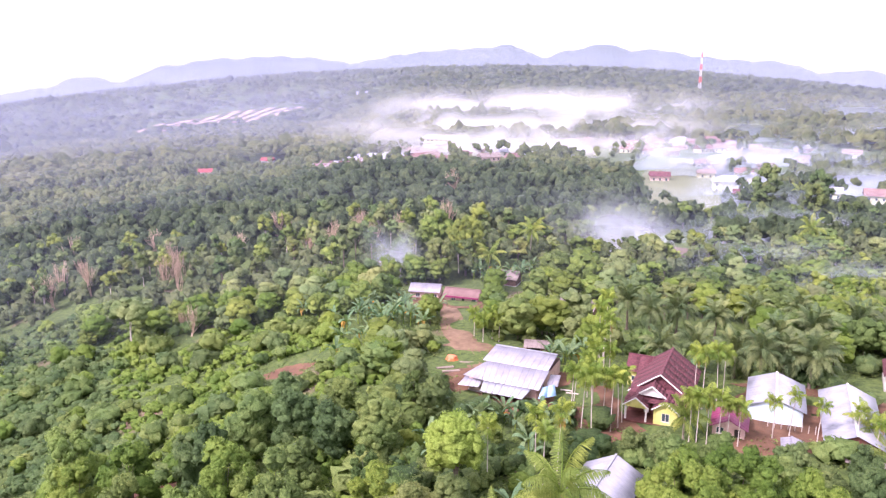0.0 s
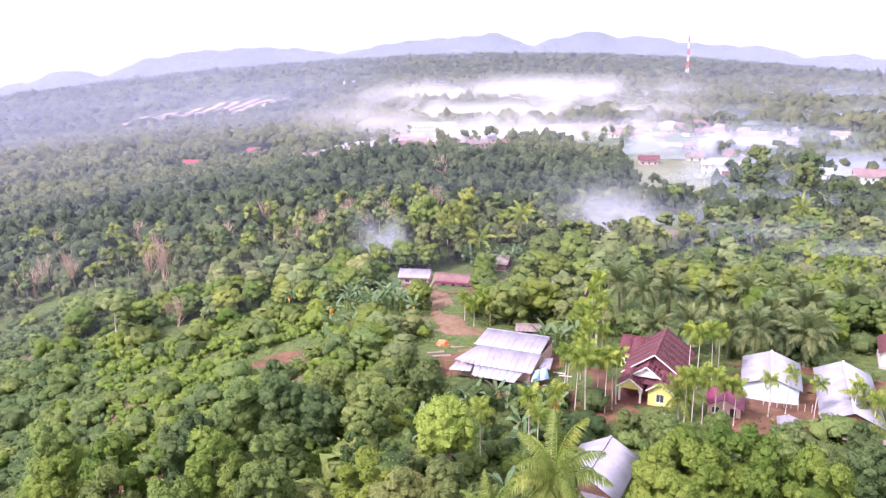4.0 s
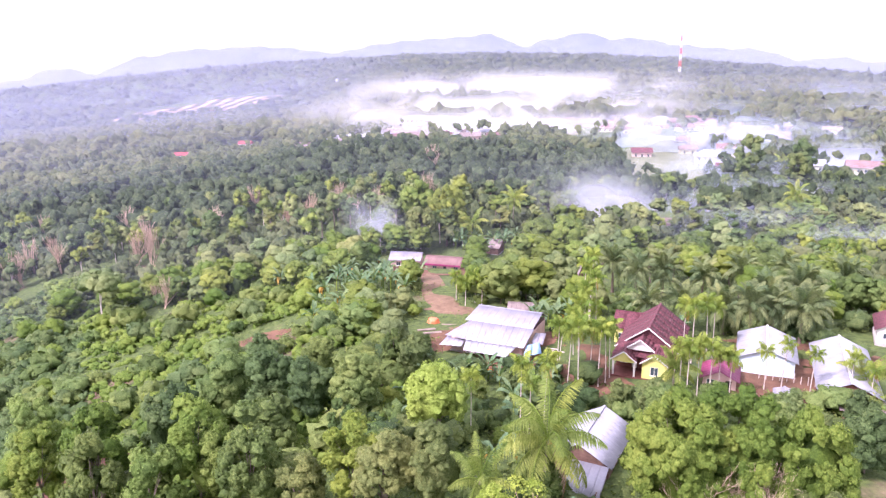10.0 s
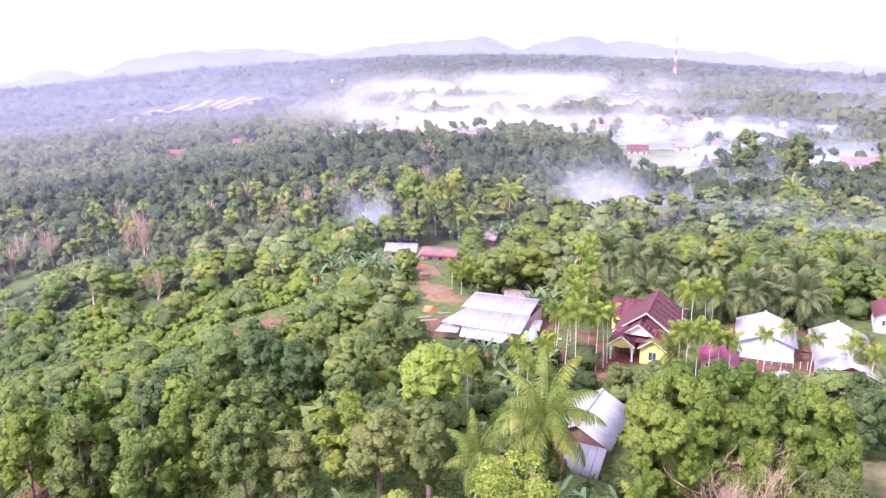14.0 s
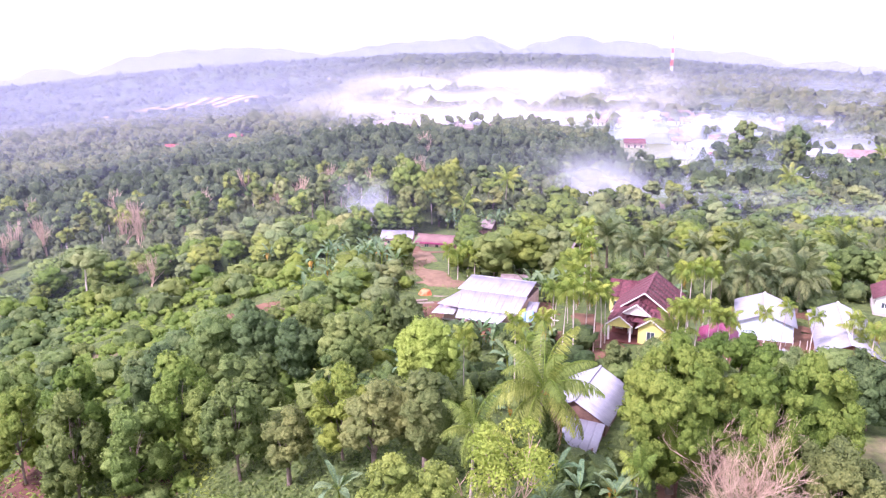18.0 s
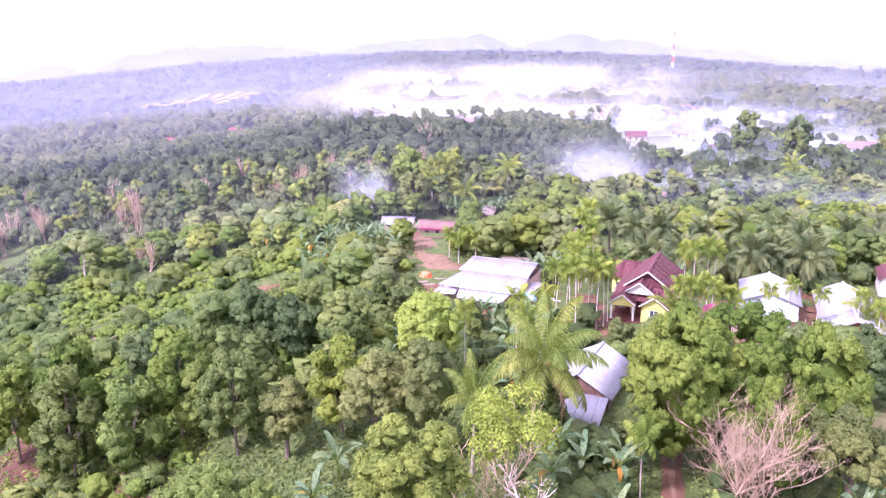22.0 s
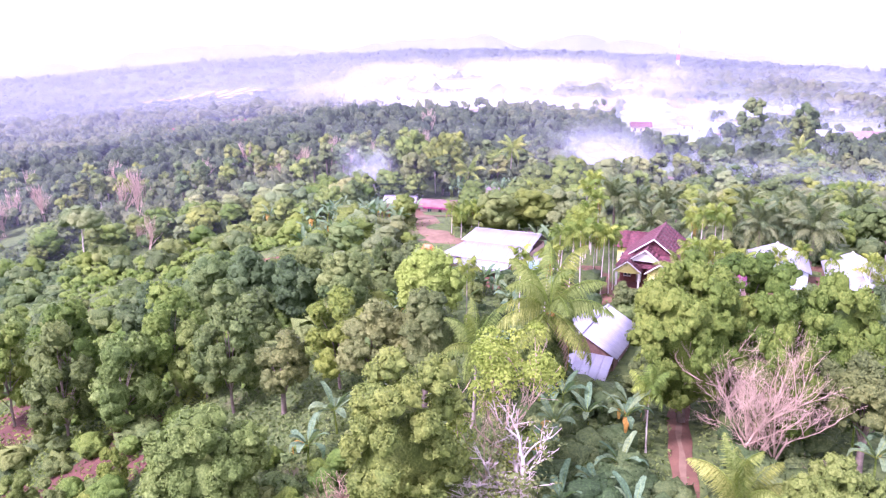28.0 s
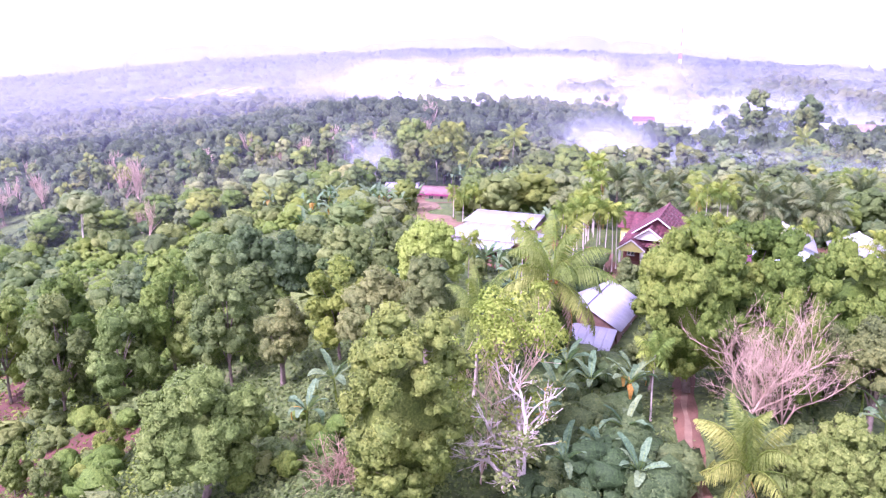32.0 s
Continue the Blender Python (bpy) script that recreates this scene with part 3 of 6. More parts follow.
def palm(x, y, h, lean, turn, fronds, count, tilt_range, label, name, mat=M_PALMTRUNK, r=0.16, nuts=0, dry=None, size=1.0, seed=0, group="palms"):
    """A palm: trunk, every frond a part, and a bunch of nuts where there is one."""
    rng = random.Random(seed)
    ob = thing(name, spot(x, y, turn), label, "palm", group, 1.0)
    me, top = trunk_mesh(name + "_trunk", h, r, lean, mat, seed=seed)
    child("trunk", me, ob)
    for k in range(count):
        f = k / max(1, count - 1)
        which = min(len(fronds) - 1, int(f * len(fronds)))
        a = k * 137.5 + rng.uniform(-14, 14)
        s = size * rng.uniform(0.88, 1.08)
        m = Matrix.Translation(top) @ pose(0, 0, 0, 0, 0, a) @ pose(0, 0, 0, rng.uniform(-16, 16), tilt_range[0] + (tilt_range[1] - tilt_range[0]) * f + rng.uniform(-8, 8), 0) @ Matrix.Scale(s, 4)
        child("frond", fronds[which], ob, m=m)
    for k in range(2 if dry is not None else 0):
        child("dead_frond", dry, ob, "dry brown hanging frond", Matrix.Translation(top) @ pose(0, 0, -0.1, 0, 25, rng.uniform(0, 360)) @ Matrix.Scale(size, 4))
    for k in range(nuts):
        a = k * 2.4
        bm = bmesh.new()
        bmesh.ops.create_icosphere(bm, subdivisions=1, radius=0.17)
        nm = bpy.data.meshes.new("coconut")
        bm.to_mesh(nm)
        bm.free()
        nm.materials.append(M_NUT)
        child("coconut", nm, ob, m=Matrix.Translation(Vector(top) + Vector((math.cos(a) * (0.3 + 0.06 * (k % 3)), math.sin(a) * 0.36, -0.25 - 0.12 * (k % 4)))))
    return ob


def banana(x, y, h, seed, size=1.0):
    rng = random.Random(seed)
    ob = thing("banana_plant", spot(x, y, rng.uniform(0, 360)), "banana plant with broad torn green leaves", "banana plant", "banana plants")
    me, top = trunk_mesh("banana_stem", h, 0.13, rng.uniform(-0.4, 0.4), M_ARECA, 8, flare=1.3)
    child("stem", me, ob)
    n = rng.randint(7, 9)
    for k in range(n):
        m = Matrix.Translation(top) @ pose(0, 0, 0, 0, 0, k * 137.5 + rng.uniform(-20, 20)) @ pose(0, 0, 0, rng.uniform(-20, 20), -18 + 42 * k / n, 0) @ Matrix.Scale(size * rng.uniform(0.8, 1.1), 4)
        child("leaf", BANANA_LEAVES[min(3, k * 4 // n)], ob, m=m)
    for k in range(rng.randint(0, 2)):
        child("dead_leaf", BANANA_DRY, ob, "dry orange hanging leaf", Matrix.Translation(top) @ pose(0, 0, -0.1, 0, 15, rng.uniform(0, 360)) @ Matrix.Scale(size, 4))
    return ob


def areca(x, y, h, seed, size=1.0, yellow=True):
    rng = random.Random(seed)
    return palm(x, y, h, rng.uniform(-0.5, 0.5), rng.uniform(0, 360), ARECA_FRONDS, 11, (-35, 32), "slender areca palm with pale trunk and bright green fronds", "areca_palm", M_PALE, 0.085,
                0, DRY_FRONDS[0] if yellow and rng.random() < 0.4 else None, size, seed, "areca palms")


# ---- houses ----
M_ZINC = plain("zinc_sheet", (0.2, 0.195, 0.235), (0.34, 0.33, 0.385), 0.35, 0.5, 0.15, 0.1)
M_CREAM = plain("cream_wall", (0.5, 0.47, 0.3), (0.66, 0.63, 0.45), 0.6, 0.8)
M_PLANK = plain("sawn_planks", (0.15, 0.115, 0.095), (0.3, 0.24, 0.2), 1.5, 0.85)
M_ZINC_NEW = plain("new_zinc_sheet", (0.23, 0.24, 0.285), (0.37, 0.375, 0.43), 0.4, 0.5, 0.1, 0.1)
M_TILE = plain("red_roof_tile", (0.045, 0.014, 0.021), (0.19, 0.058, 0.072), 2.6, 0.85, relief=0.5, fine=4.0)
M_RED = plain("red_roof_sheet", (0.2, 0.028, 0.03), (0.34, 0.065, 0.06), 0.6, 0.5)
M_MAGENTA = plain("painted_red_sheet", (0.17, 0.02, 0.075), (0.3, 0.05, 0.13), 0.6, 0.5)
M_RUSTY = plain("weathered_sheet", (0.14, 0.105, 0.1), (0.27, 0.22, 0.21), 0.7, 0.75)
M_YELLOW = plain("yellow_wall", (0.55, 0.53, 0.13), (0.68, 0.66, 0.26), 0.6, 0.8)
M_WHITE = plain("white_paint", (0.6, 0.58, 0.56), (0.75, 0.73, 0.7), 0.8, 0.6)
M_PINKWALL = plain("pink_wall", (0.5, 0.33, 0.3), (0.68, 0.5, 0.45), 0.7, 0.85)
M_BLUEWALL = plain("pale_blue_wall", (0.42, 0.56, 0.66), (0.62, 0.74, 0.8), 0.7, 0.85)
M_BOARD = plain("brown_boards", (0.09, 0.05, 0.038), (0.22, 0.13, 0.095), 1.2, 0.85)
M_REDWALL = plain("dark_red_wall", (0.09, 0.03, 0.025), (0.17, 0.055, 0.045), 0.8, 0.8)
# near-black colour standing in for the darkness inside open doorways
M_DARK = plain("doorway_dark", (0.012, 0.01, 0.01), (0.03, 0.025, 0.025), 1, 0.6)
M_TARP = plain("blue_tarpaulin", (0.2, 0.38, 0.62), (0.36, 0.56, 0.8), 1.0, 0.45)
M_PINKROOF = plain("faded_red_roof", (0.14, 0.075, 0.072), (0.25, 0.15, 0.145), 0.3, 0.8)
M_ORANGE = plain("orange_cover", (0.6, 0.13, 0.05), (0.75, 0.25, 0.1), 1.5, 0.5)
M_CONCRETE = plain("concrete", (0.3, 0.28, 0.26), (0.48, 0.46, 0.43), 0.8, 0.9)
M_TYRE = plain("tyre_rubber", (0.012, 0.012, 0.013), (0.035, 0.03, 0.03), 2, 0.8)


def glass_material():
    m, nt, p = shader("window_glass")
    p.inputs["Base Color"].default_value = (0.05, 0.07, 0.09, 1)
    p.inputs["Roughness"].default_value = 0.08
    p.inputs["Specular IOR Level"].default_value = 0.8
    return m


M_GLASS = glass_material()


def box_mesh(name, x0, x1, y0, y1, z0, z1, mat, bevel=0.0):
    bm = bmesh.new()
    bmesh.ops.create_cube(bm, size=1)
    for v in bm.verts:
        v.co = ((x0 + x1) / 2 + v.co.x * (x1 - x0), (y0 + y1) / 2 + v.co.y * (y1 - y0), (z0 + z1) / 2 + v.co.z * (z1 - z0))
    if bevel:
        bmesh.ops.bevel(bm, geom=bm.edges[:], offset=bevel, segments=1, affect="EDGES")
    me = bpy.data.meshes.new(name)
    bm.to_mesh(me)
    bm.free()
    me.materials.append(mat)
    return me


def roof_plane(house, a, b, c, d, mat, n, ribs=4, name="roof_sheet", thick=0.05, courses=1, seed=0):
    """Roofing from the eave a-b up to the ridge d-c, in n sheets side by side (and in courses up the slope), each ribbed and laid a little unevenly."""
    rng = random.Random(seed + n)
    a, b, c, d = (np.array(p, float) for p in (a, b, c, d))
    nn = np.cross(b - a, d - a)
    nn = nn / np.linalg.norm(nn)
    if nn[2] < 0:
        nn = -nn
    for i in range(n):
        for k in range(courses):
            u0, u1, v0, v1 = i / n, (i + 1) / n, k / courses, (k + 1) / courses + (0.03 if k + 1 < courses else 0)
            lift = rng.uniform(0, 0.012) + 0.004 * (i % 2)
            m = ribs * 2 + 1
            rows = []
            for v in (v0, v1):
                for layer in (0, 1):
                    for j in range(m):
                        u = u0 + (u1 - u0) * j / (m - 1)
                        p = (a + (b - a) * u) * (1 - v) + (d + (c - d) * u) * v
                        h = ((0.02 if courses == 1 else 0.006) if j % 2 else 0) + lift * (1 if courses == 1 else 0.4) + (thick * 0.5 if layer else 0) + (0.008 if v == v0 and courses > 1 else 0)
                        rows.append(p + nn * h)
            f = []
            for j in range(m - 1):
                f.append([m + j, m + j + 1, 3 * m + j + 1, 3 * m + j])
                f.append([j, 2 * m + j, 2 * m + j + 1, j + 1])
                f.append([j, j + 1, m + j + 1, m + j])
                f.append([2 * m + j, 3 * m + j, 3 * m + j + 1, 2 * m + j + 1])
            f += [[0, m, 3 * m, 2 * m], [m - 1, 3 * m - 1, 4 * m - 1, 2 * m - 1]]
            me = fast_mesh(name, np.array(rows), np.array(f), [mat])
            child(name, me, house)


def wall(house, p0, p1, z0, z1, mat, holes=(), thick=0.16, name="wall", door_mat=None, frame_mat=None):
    """An upright wall from p0 to p1 with openings (start, end, bottom, top) right through it; in each a window with
    frame and pane, or a doorway panel, near-black for the dark inside unless door_mat is given.
    """
    p0, p1 = np.array(p0, float), np.array(p1, float)
    length = np.linalg.norm(p1 - p0)
    m = pose(p0[0], p0[1], 0, 0, 0, math.degrees(math.atan2(p1[1] - p0[1], p1[0] - p0[0])))
    bm = bmesh.new()

    def block(s0, s1, b0, b1):
        if s1 - s0 < 0.01 or b1 - b0 < 0.01:
            return
        r = bmesh.ops.create_cube(bm, size=1)
        for v in r["verts"]:
            v.co = ((s0 + s1) / 2 + v.co.x * (s1 - s0), v.co.y * thick, (b0 + b1) / 2 + v.co.z * (b1 - b0))
    at = 0.0
    for s0, s1, b0, b1 in sorted(holes):
        block(at, s0, z0, z1)
        block(s0, s1, z0, z0 + b0)
        block(s0, s1, z0 + b1, z1)
        at = s1
    block(at, length, z0, z1)
    me = bpy.data.meshes.new(name)
    bm.to_mesh(me)
    bm.free()
    me.materials.append(mat)
    w = child(name, me, house, m=m)
    fm = frame_mat or M_WHITE
    for s0, s1, b0, b1 in holes:
        if b0 < 0.05:
            # without door_mat the opening gets a black panel as its inner shade
            child("doorway_panel", box_mesh("doorway_panel", s0 + 0.05, s1 - 0.05, 0.0, 0.05, z0 + 0.02, z0 + b1 - 0.04, door_mat or M_DARK), house, m=m)
            continue
        win = child("window", box_mesh("sill", s0 - 0.06, s1 + 0.06, -thick / 2 - 0.08, -thick / 2, z0 + b0 - 0.09, z0 + b0 - 0.01, fm), house, m=m)
        child("pane", box_mesh("pane", s0 + 0.05, s1 - 0.05, -0.02, 0.0, z0 + b0 + 0.05, z0 + b1 - 0.05, M_GLASS), win)
        for x0, x1, y0, y1 in ((s0, s0 + 0.07, b0, b1), (s1 - 0.07, s1, b0, b1), ((s0 + s1) / 2 - 0.035, (s0 + s1) / 2 + 0.035, b0, b1), (s0, s1, b1 - 0.07, b1), (s0, s1, b0, b0 + 0.07)):
            child("frame", box_mesh("frame", x0, x1, -0.06, 0.03, z0 + y0, z0 + y1, fm), win)
    return w


def gable(house, p0, p1, z0, z1, mat, thick=0.14, name="gable"):
    """The three-cornered wall under a roof's end."""
    p0, p1 = np.array(p0, float), np.array(p1, float)
    length = np.linalg.norm(p1 - p0)
    m = pose(p0[0], p0[1], 0, 0, 0, math.degrees(math.atan2(p1[1] - p0[1], p1[0] - p0[0])))
    v = [(x, y, z) for y in (-thick / 2, thick / 2) for x, z in ((0, z0), (length, z0), (length / 2, z1))]
    return child(name, poly_mesh(name, v, [(0, 1, 2), (5, 4, 3), (0, 3, 4, 1), (1, 4, 5, 2), (2, 5, 3, 0)], mat), house, m=m)


def strip(house, a, b, w, mat, name="verge_board", up=0.1):
    """A board along a roof edge from a to b."""
    a, b = Vector(a), Vector(b)
    d = b - a
    me = box_mesh(name, 0, d.length, -w / 2, w / 2, -0.05, up, mat)
    turn = d.to_track_quat("X", "Z").to_matrix().to_4x4()
    return child(name, me, house, m=Matrix.Translation(a) @ turn)


def gable_roof(house, cx, cy, w, d, eave, ridge, mat, over=0.5, along="y", sheet=1.0, ribs=4, name="roof_sheet", courses=1, cap=None, seed=0):
    """Two roof slopes and the ridge cap. w across the ridge's line, d along it; along: the axis of the ridge."""
    drop = (ridge - eave) / (w / 2) * over

    def at(s, t, z):
        return (cx + s, cy + t, z) if along == "y" else (cx + t, cy + s, z)
    hw, hd = w / 2 + over, d / 2 + over
    n = max(2, round((d + 2 * over) / sheet))
    roof_plane(house, at(-hw, -hd, eave - drop), at(-hw, hd, eave - drop), at(0, hd, ridge), at(0, -hd, ridge), mat, n, ribs, name, courses=courses, seed=seed)
    roof_plane(house, at(hw, -hd, eave - drop), at(hw, hd, eave - drop), at(0, hd, ridge), at(0, -hd, ridge), mat, n, ribs, name, courses=courses, seed=seed + 3)
    strip(house, at(0, -hd, ridge + 0.06), at(0, hd, ridge + 0.06), 0.3, cap or mat, "ridge_cap", 0.06)


def simple_house(label, cx, cy, turn, w, d, eave_h, rise, roof, walls, name="house", along="y", base=None, over=0.5, sheet=1.0, front=(), side=(), gables=True, gable_mat=None, cap=None, courses=1, ribs=4,
                 group="", seed=0, rname="roof_sheet", plinth=None):
    """A house with four walls, openings, gables and a sheeted or tiled roof. Local -y is the front."""
    z = float(ground_z(cx, cy)) if base is None else base
    ob = thing(name, pose(cx, cy, z, 0, 0, turn), label, "house", group)
    x, y = (w / 2, d / 2) if along == "y" else (d / 2, w / 2)
    child("plinth", box_mesh("plinth", -x - 0.15, x + 0.15, -y - 0.15, y + 0.15, -1.6, 0.12, plinth or M_CONCRETE), ob)
    t = 0.08
    wall(ob, (-x, -y + t), (x, -y + t), 0.12, eave_h, walls, front)
    wall(ob, (x, y - t), (-x, y - t), 0.12, eave_h, walls, ())
    wall(ob, (-x + t, y - 2 * t), (-x + t, -y + 2 * t), 0.12, eave_h, walls, side)
    wall(ob, (x - t, -y + 2 * t), (x - t, y - 2 * t), 0.12, eave_h, walls, side)
    gable_roof(ob, 0, 0, w, d, eave_h + 0.05, eave_h + rise, roof, over, along, sheet, ribs, rname, courses, cap, seed)
    if gables:
        gm = gable_mat or walls
        if along == "y":
            gable(ob, (-x, -y + t), (x, -y + t), eave_h, eave_h + rise - 0.08, gm)
            gable(ob, (-x, y - t), (x, y - t), eave_h, eave_h + rise - 0.08, gm)
        else:
            gable(ob, (-x + t, -y), (-x + t, y), eave_h, eave_h + rise - 0.08, gm)
            gable(ob, (x - t, -y), (x - t, y), eave_h, eave_h + rise - 0.08, gm)
    return ob


WINDOW, DOOR = (1.2, 0.9, 2.0), (0.9, 0.0, 2.05)


def hole(start, kind):
    return (start, start + kind[0], kind[1], kind[2])

# grey roofed house in two tiers with awnings
sr = thing("house", pose(15.2, 139.4, -2.7, 0, 0, -25), "low house with grey sheet roof in two tiers and lean-to awnings", "house")
child("plinth", box_mesh("plinth", -7.8, 6.2, -8.0, 7.6, -1.6, 0.1, M_CONCRETE), sr)
wall(sr, (-6.2, 7.4), (6.0, 7.4), 0.1, 3.2, M_PINKWALL, ())
wall(sr, (6.0, -7.4), (6.0, 7.3), 0.1, 3.0, M_PINKWALL, (hole(3, WINDOW), hole(8, WINDOW)))
wall(sr, (-6.2, 7.3), (-6.2, -3.0), 0.1, 3.4, M_PINKWALL, (hole(3, WINDOW),))
wall(sr, (-7.6, -7.5), (5.9, -7.5), 0.1, 2.7, M_PINKWALL, (hole(1.0, WINDOW), hole(3.4, WINDOW), hole(6.2, DOOR), hole(8.8, WINDOW)))
wall(sr, (-7.6, -3.2), (-7.6, -7.4), 0.1, 2.6, M_PINKWALL, ())
gable(sr, (-6.2, 7.4), (-6.2, 0.6), 3.2, 4.7, M_PINKWALL)
roof_plane(sr, (-6.9, -2.6, 4.3), (6.6, -2.6, 4.3), (6.4, 4.3, 5.1), (-6.7, 4.3, 5.1), M_ZINC, 11, 3)
wall(sr, (-6.0, -2.2), (6.0, -2.2), 3.4, 4.3, M_BOARD, ())
roof_plane(sr, (-6.9, 8.2, 3.1), (6.6, 8.2, 3.1), (6.4, 4.3, 5.12), (-6.7, 4.3, 5.12), M_ZINC, 11, 3)
roof_plane(sr, (-4.6, -8.5, 2.75), (6.7, -8.5, 2.75), (6.8, -2.55, 4.29), (-5.6, -2.55, 4.29), M_ZINC, 10, 3)
roof_plane(sr, (-9.3, -6.9, 2.4), (-4.7, -8.4, 2.75), (-5.6, -2.55, 4.26), (-5.9, -2.55, 4.26), M_ZINC, 4, 2)
roof_plane(sr, (-9.0, -10.2, 1.7), (-4.7, -9.9, 1.9), (-4.8, -7.4, 2.5), (-8.6, -6.9, 2.4), M_ZINC, 4, 2)
roof_plane(sr, (-3.9, -11.2, 1.8), (4.4, -11.4, 1.8), (5.2, -8.3, 2.72), (-4.4, -8.3, 2.72), M_ZINC_NEW, 7, 2)
roof_plane(sr, (6.9, -9.6, 1.6), (9.6, -7.0, 1.7), (8.4, -4.4, 2.7), (6.8, -6.9, 2.75), M_TARP, 2, 1, "tarpaulin")
roof_plane(sr, (7.0, -5.0, 2.5), (9.0, -4.2, 2.2), (8.4, 0.0, 2.8), (6.7, -1.5, 3.2), M_ZINC, 2, 2)
strip(sr, (-6.7, 4.3, 5.16), (6.4, 4.3, 5.16), 0.35, M_ZINC_NEW, "ridge_cap", 0.06)
for px, py in ((-3.6, -11.0), (0.3, -11.0), (4.2, -11.0), (-8.6, -9.8), (8.2, -6.4), (8.4, -3.6)):
    child("post", box_mesh("post", px - 0.06, px + 0.06, py - 0.06, py + 0.06, -0.8, 1.85, M_BOARD), sr)

# yellow house with red tiled roofs
ye = simple_house("yellow house with red tiled gable roofs and white verges", 41.1, 129.5, -25, 10, 13.5, 3.5, 3.6, M_TILE, M_YELLOW, base=-1.4, sheet=2.4, ribs=1, courses=13, rname="roof_tile_course",
                  side=(hole(1.5, WINDOW), hole(5.0, WINDOW), hole(8.5, WINDOW)), cap=M_TILE, gable_mat=M_TILE)
for s in (-1, 1):
    strip(ye, (s * 5.5, -7.27, 3.18), (0, -7.27, 7.18), 0.22, M_WHITE)
# rear wing
gable_roof(ye, -3.4, 5.4, 6.0, 8.0, 3.4, 5.3, M_TILE, 0.5, "x", 2.4, 1, "roof_tile_course", 8)
wall(ye, (-7.3, 8.3), (-7.3, 2.5), 0.1, 3.4, M_YELLOW, (hole(2.0, WINDOW),))
wall(ye, (-7.3, 2.5), (-5.0, 2.5), 0.1, 3.4, M_YELLOW, (hole(0.6, WINDOW),))
gable(ye, (-7.3, 8.3), (-7.3, 2.5), 3.4, 5.2, M_YELLOW)
# front porch with two gables and a white flashed step in the roof
roof_plane(ye, (-5.4, -10.6, 3.1), (5.2, -10.6, 3.1), (4.4, -6.9, 4.6), (-4.4, -6.9, 4.6), M_TILE, 5, 1, "roof_tile_course", courses=6)
for cx, w in ((-3.1, 3.6), (1.9, 3.8)):
    gable_roof(ye, cx, -10.2, w, 3.6, 3.0, 4.35, M_TILE, 0.4, "y", 2.2, 1, "roof_tile_course", 4)
    gable(ye, (cx - w / 2, -11.9), (cx + w / 2, -11.9), 2.75, 4.2, M_YELLOW)
    for s in (-1, 1):
        strip(ye, (cx + s * (w / 2 + 0.4), -12.42, 2.78), (cx, -12.42, 4.42), 0.2, M_WHITE)
gable_roof(ye, -0.8, -8.2, 4.4, 3.4, 4.3, 5.9, M_TILE, 0.3, "y", 2.2, 1, "roof_tile_course", 4)
gable(ye, (-3.0, -9.85), (1.4, -9.85), 4.1, 5.75, M_WHITE)
for s in (-1, 1):
    strip(ye, (-0.8 + s * 2.5, -10.22, 4.14), (-0.8, -10.22, 5.98), 0.3, M_WHITE)
child("beam", box_mesh("beam", -5.0, -1.2, -11.98, -11.82, 2.5, 2.75, M_YELLOW), ye)
for px in (-4.8, -1.3):
    child("column", box_mesh("column", px - 0.16, px + 0.16, -12.05, -11.75, 0.1, 2.6, M_WHITE, 0.03), ye)
wall(ye, (0.0, -11.9), (3.8, -11.9), 0.1, 2.8, M_YELLOW, (hole(1.3, (1.3, 0.7, 2.2)),))
wall(ye, (3.8, -11.9), (3.8, -6.8), 0.1, 2.8, M_YELLOW, (hole(1.5, WINDOW),))
wall(ye, (0.0, -11.8), (0.0, -7.0), 0.1, 2.8, M_YELLOW, ())
wall(ye, (-4.9, -8.2), (-0.1, -8.2), 0.1, 2.9, M_REDWALL, (hole(0.6, WINDOW), hole(2.6, DOOR)), door_mat=M_WHITE)
child("porch_floor", box_mesh("porch_floor", -5.2, 4.0, -12.3, -6.7, -0.8, 0.1, M_REDWALL), ye)

# white roofed sheds on the yard
wa = simple_house("tall shed with white metal roof and pale blue wall", 58.6, 122.9, -23.5, 8.6, 11.5, 2.7, 1.7, M_ZINC_NEW, M_BLUEWALL, base=-0.5, sheet=1.1, ribs=3, gable_mat=M_BLUEWALL, plinth=M_BLUEWALL, cap=M_WHITE)
wb = simple_house("long shed with white metal roof and brown gable", 68.2, 115.7, -23.5, 8.2, 20.5, 1.1, 1.9, M_ZINC_NEW, M_REDWALL, base=0.0, sheet=1.1, ribs=3, plinth=M_BOARD, cap=M_WHITE)
# white roofed house beside the tall coconut palm
nr = simple_house("house with white metal roof and brown wooden gable", 23.1, 97.6, -29, 8.2, 11.5, 3.6, 2.3, M_ZINC_NEW, M_BOARD, base=-4.3, sheet=1.1, front=(hole(1.2, WINDOW), hole(5, DOOR)), side=(hole(2, WINDOW), hole(6, WINDOW)), ribs=3)
roof_plane(nr, (-3.6, -11.4, 1.7), (4.4, -11.4, 1.7), (4.2, -6.2, 3.6), (-3.4, -6.2, 3.6), M_ZINC_NEW, 7, 3)
wall(nr, (-3.0, -10.8), (3.8, -10.8), -0.6, 1.6, M_BOARD, (hole(1.5, WINDOW),))
wall(nr, (3.8, -10.8), (3.8, -5.7), -0.6, 2.2, M_BOARD, ())
wall(nr, (-3.0, -5.7), (-3.0, -10.7), -0.6, 2.2, M_BOARD, ())
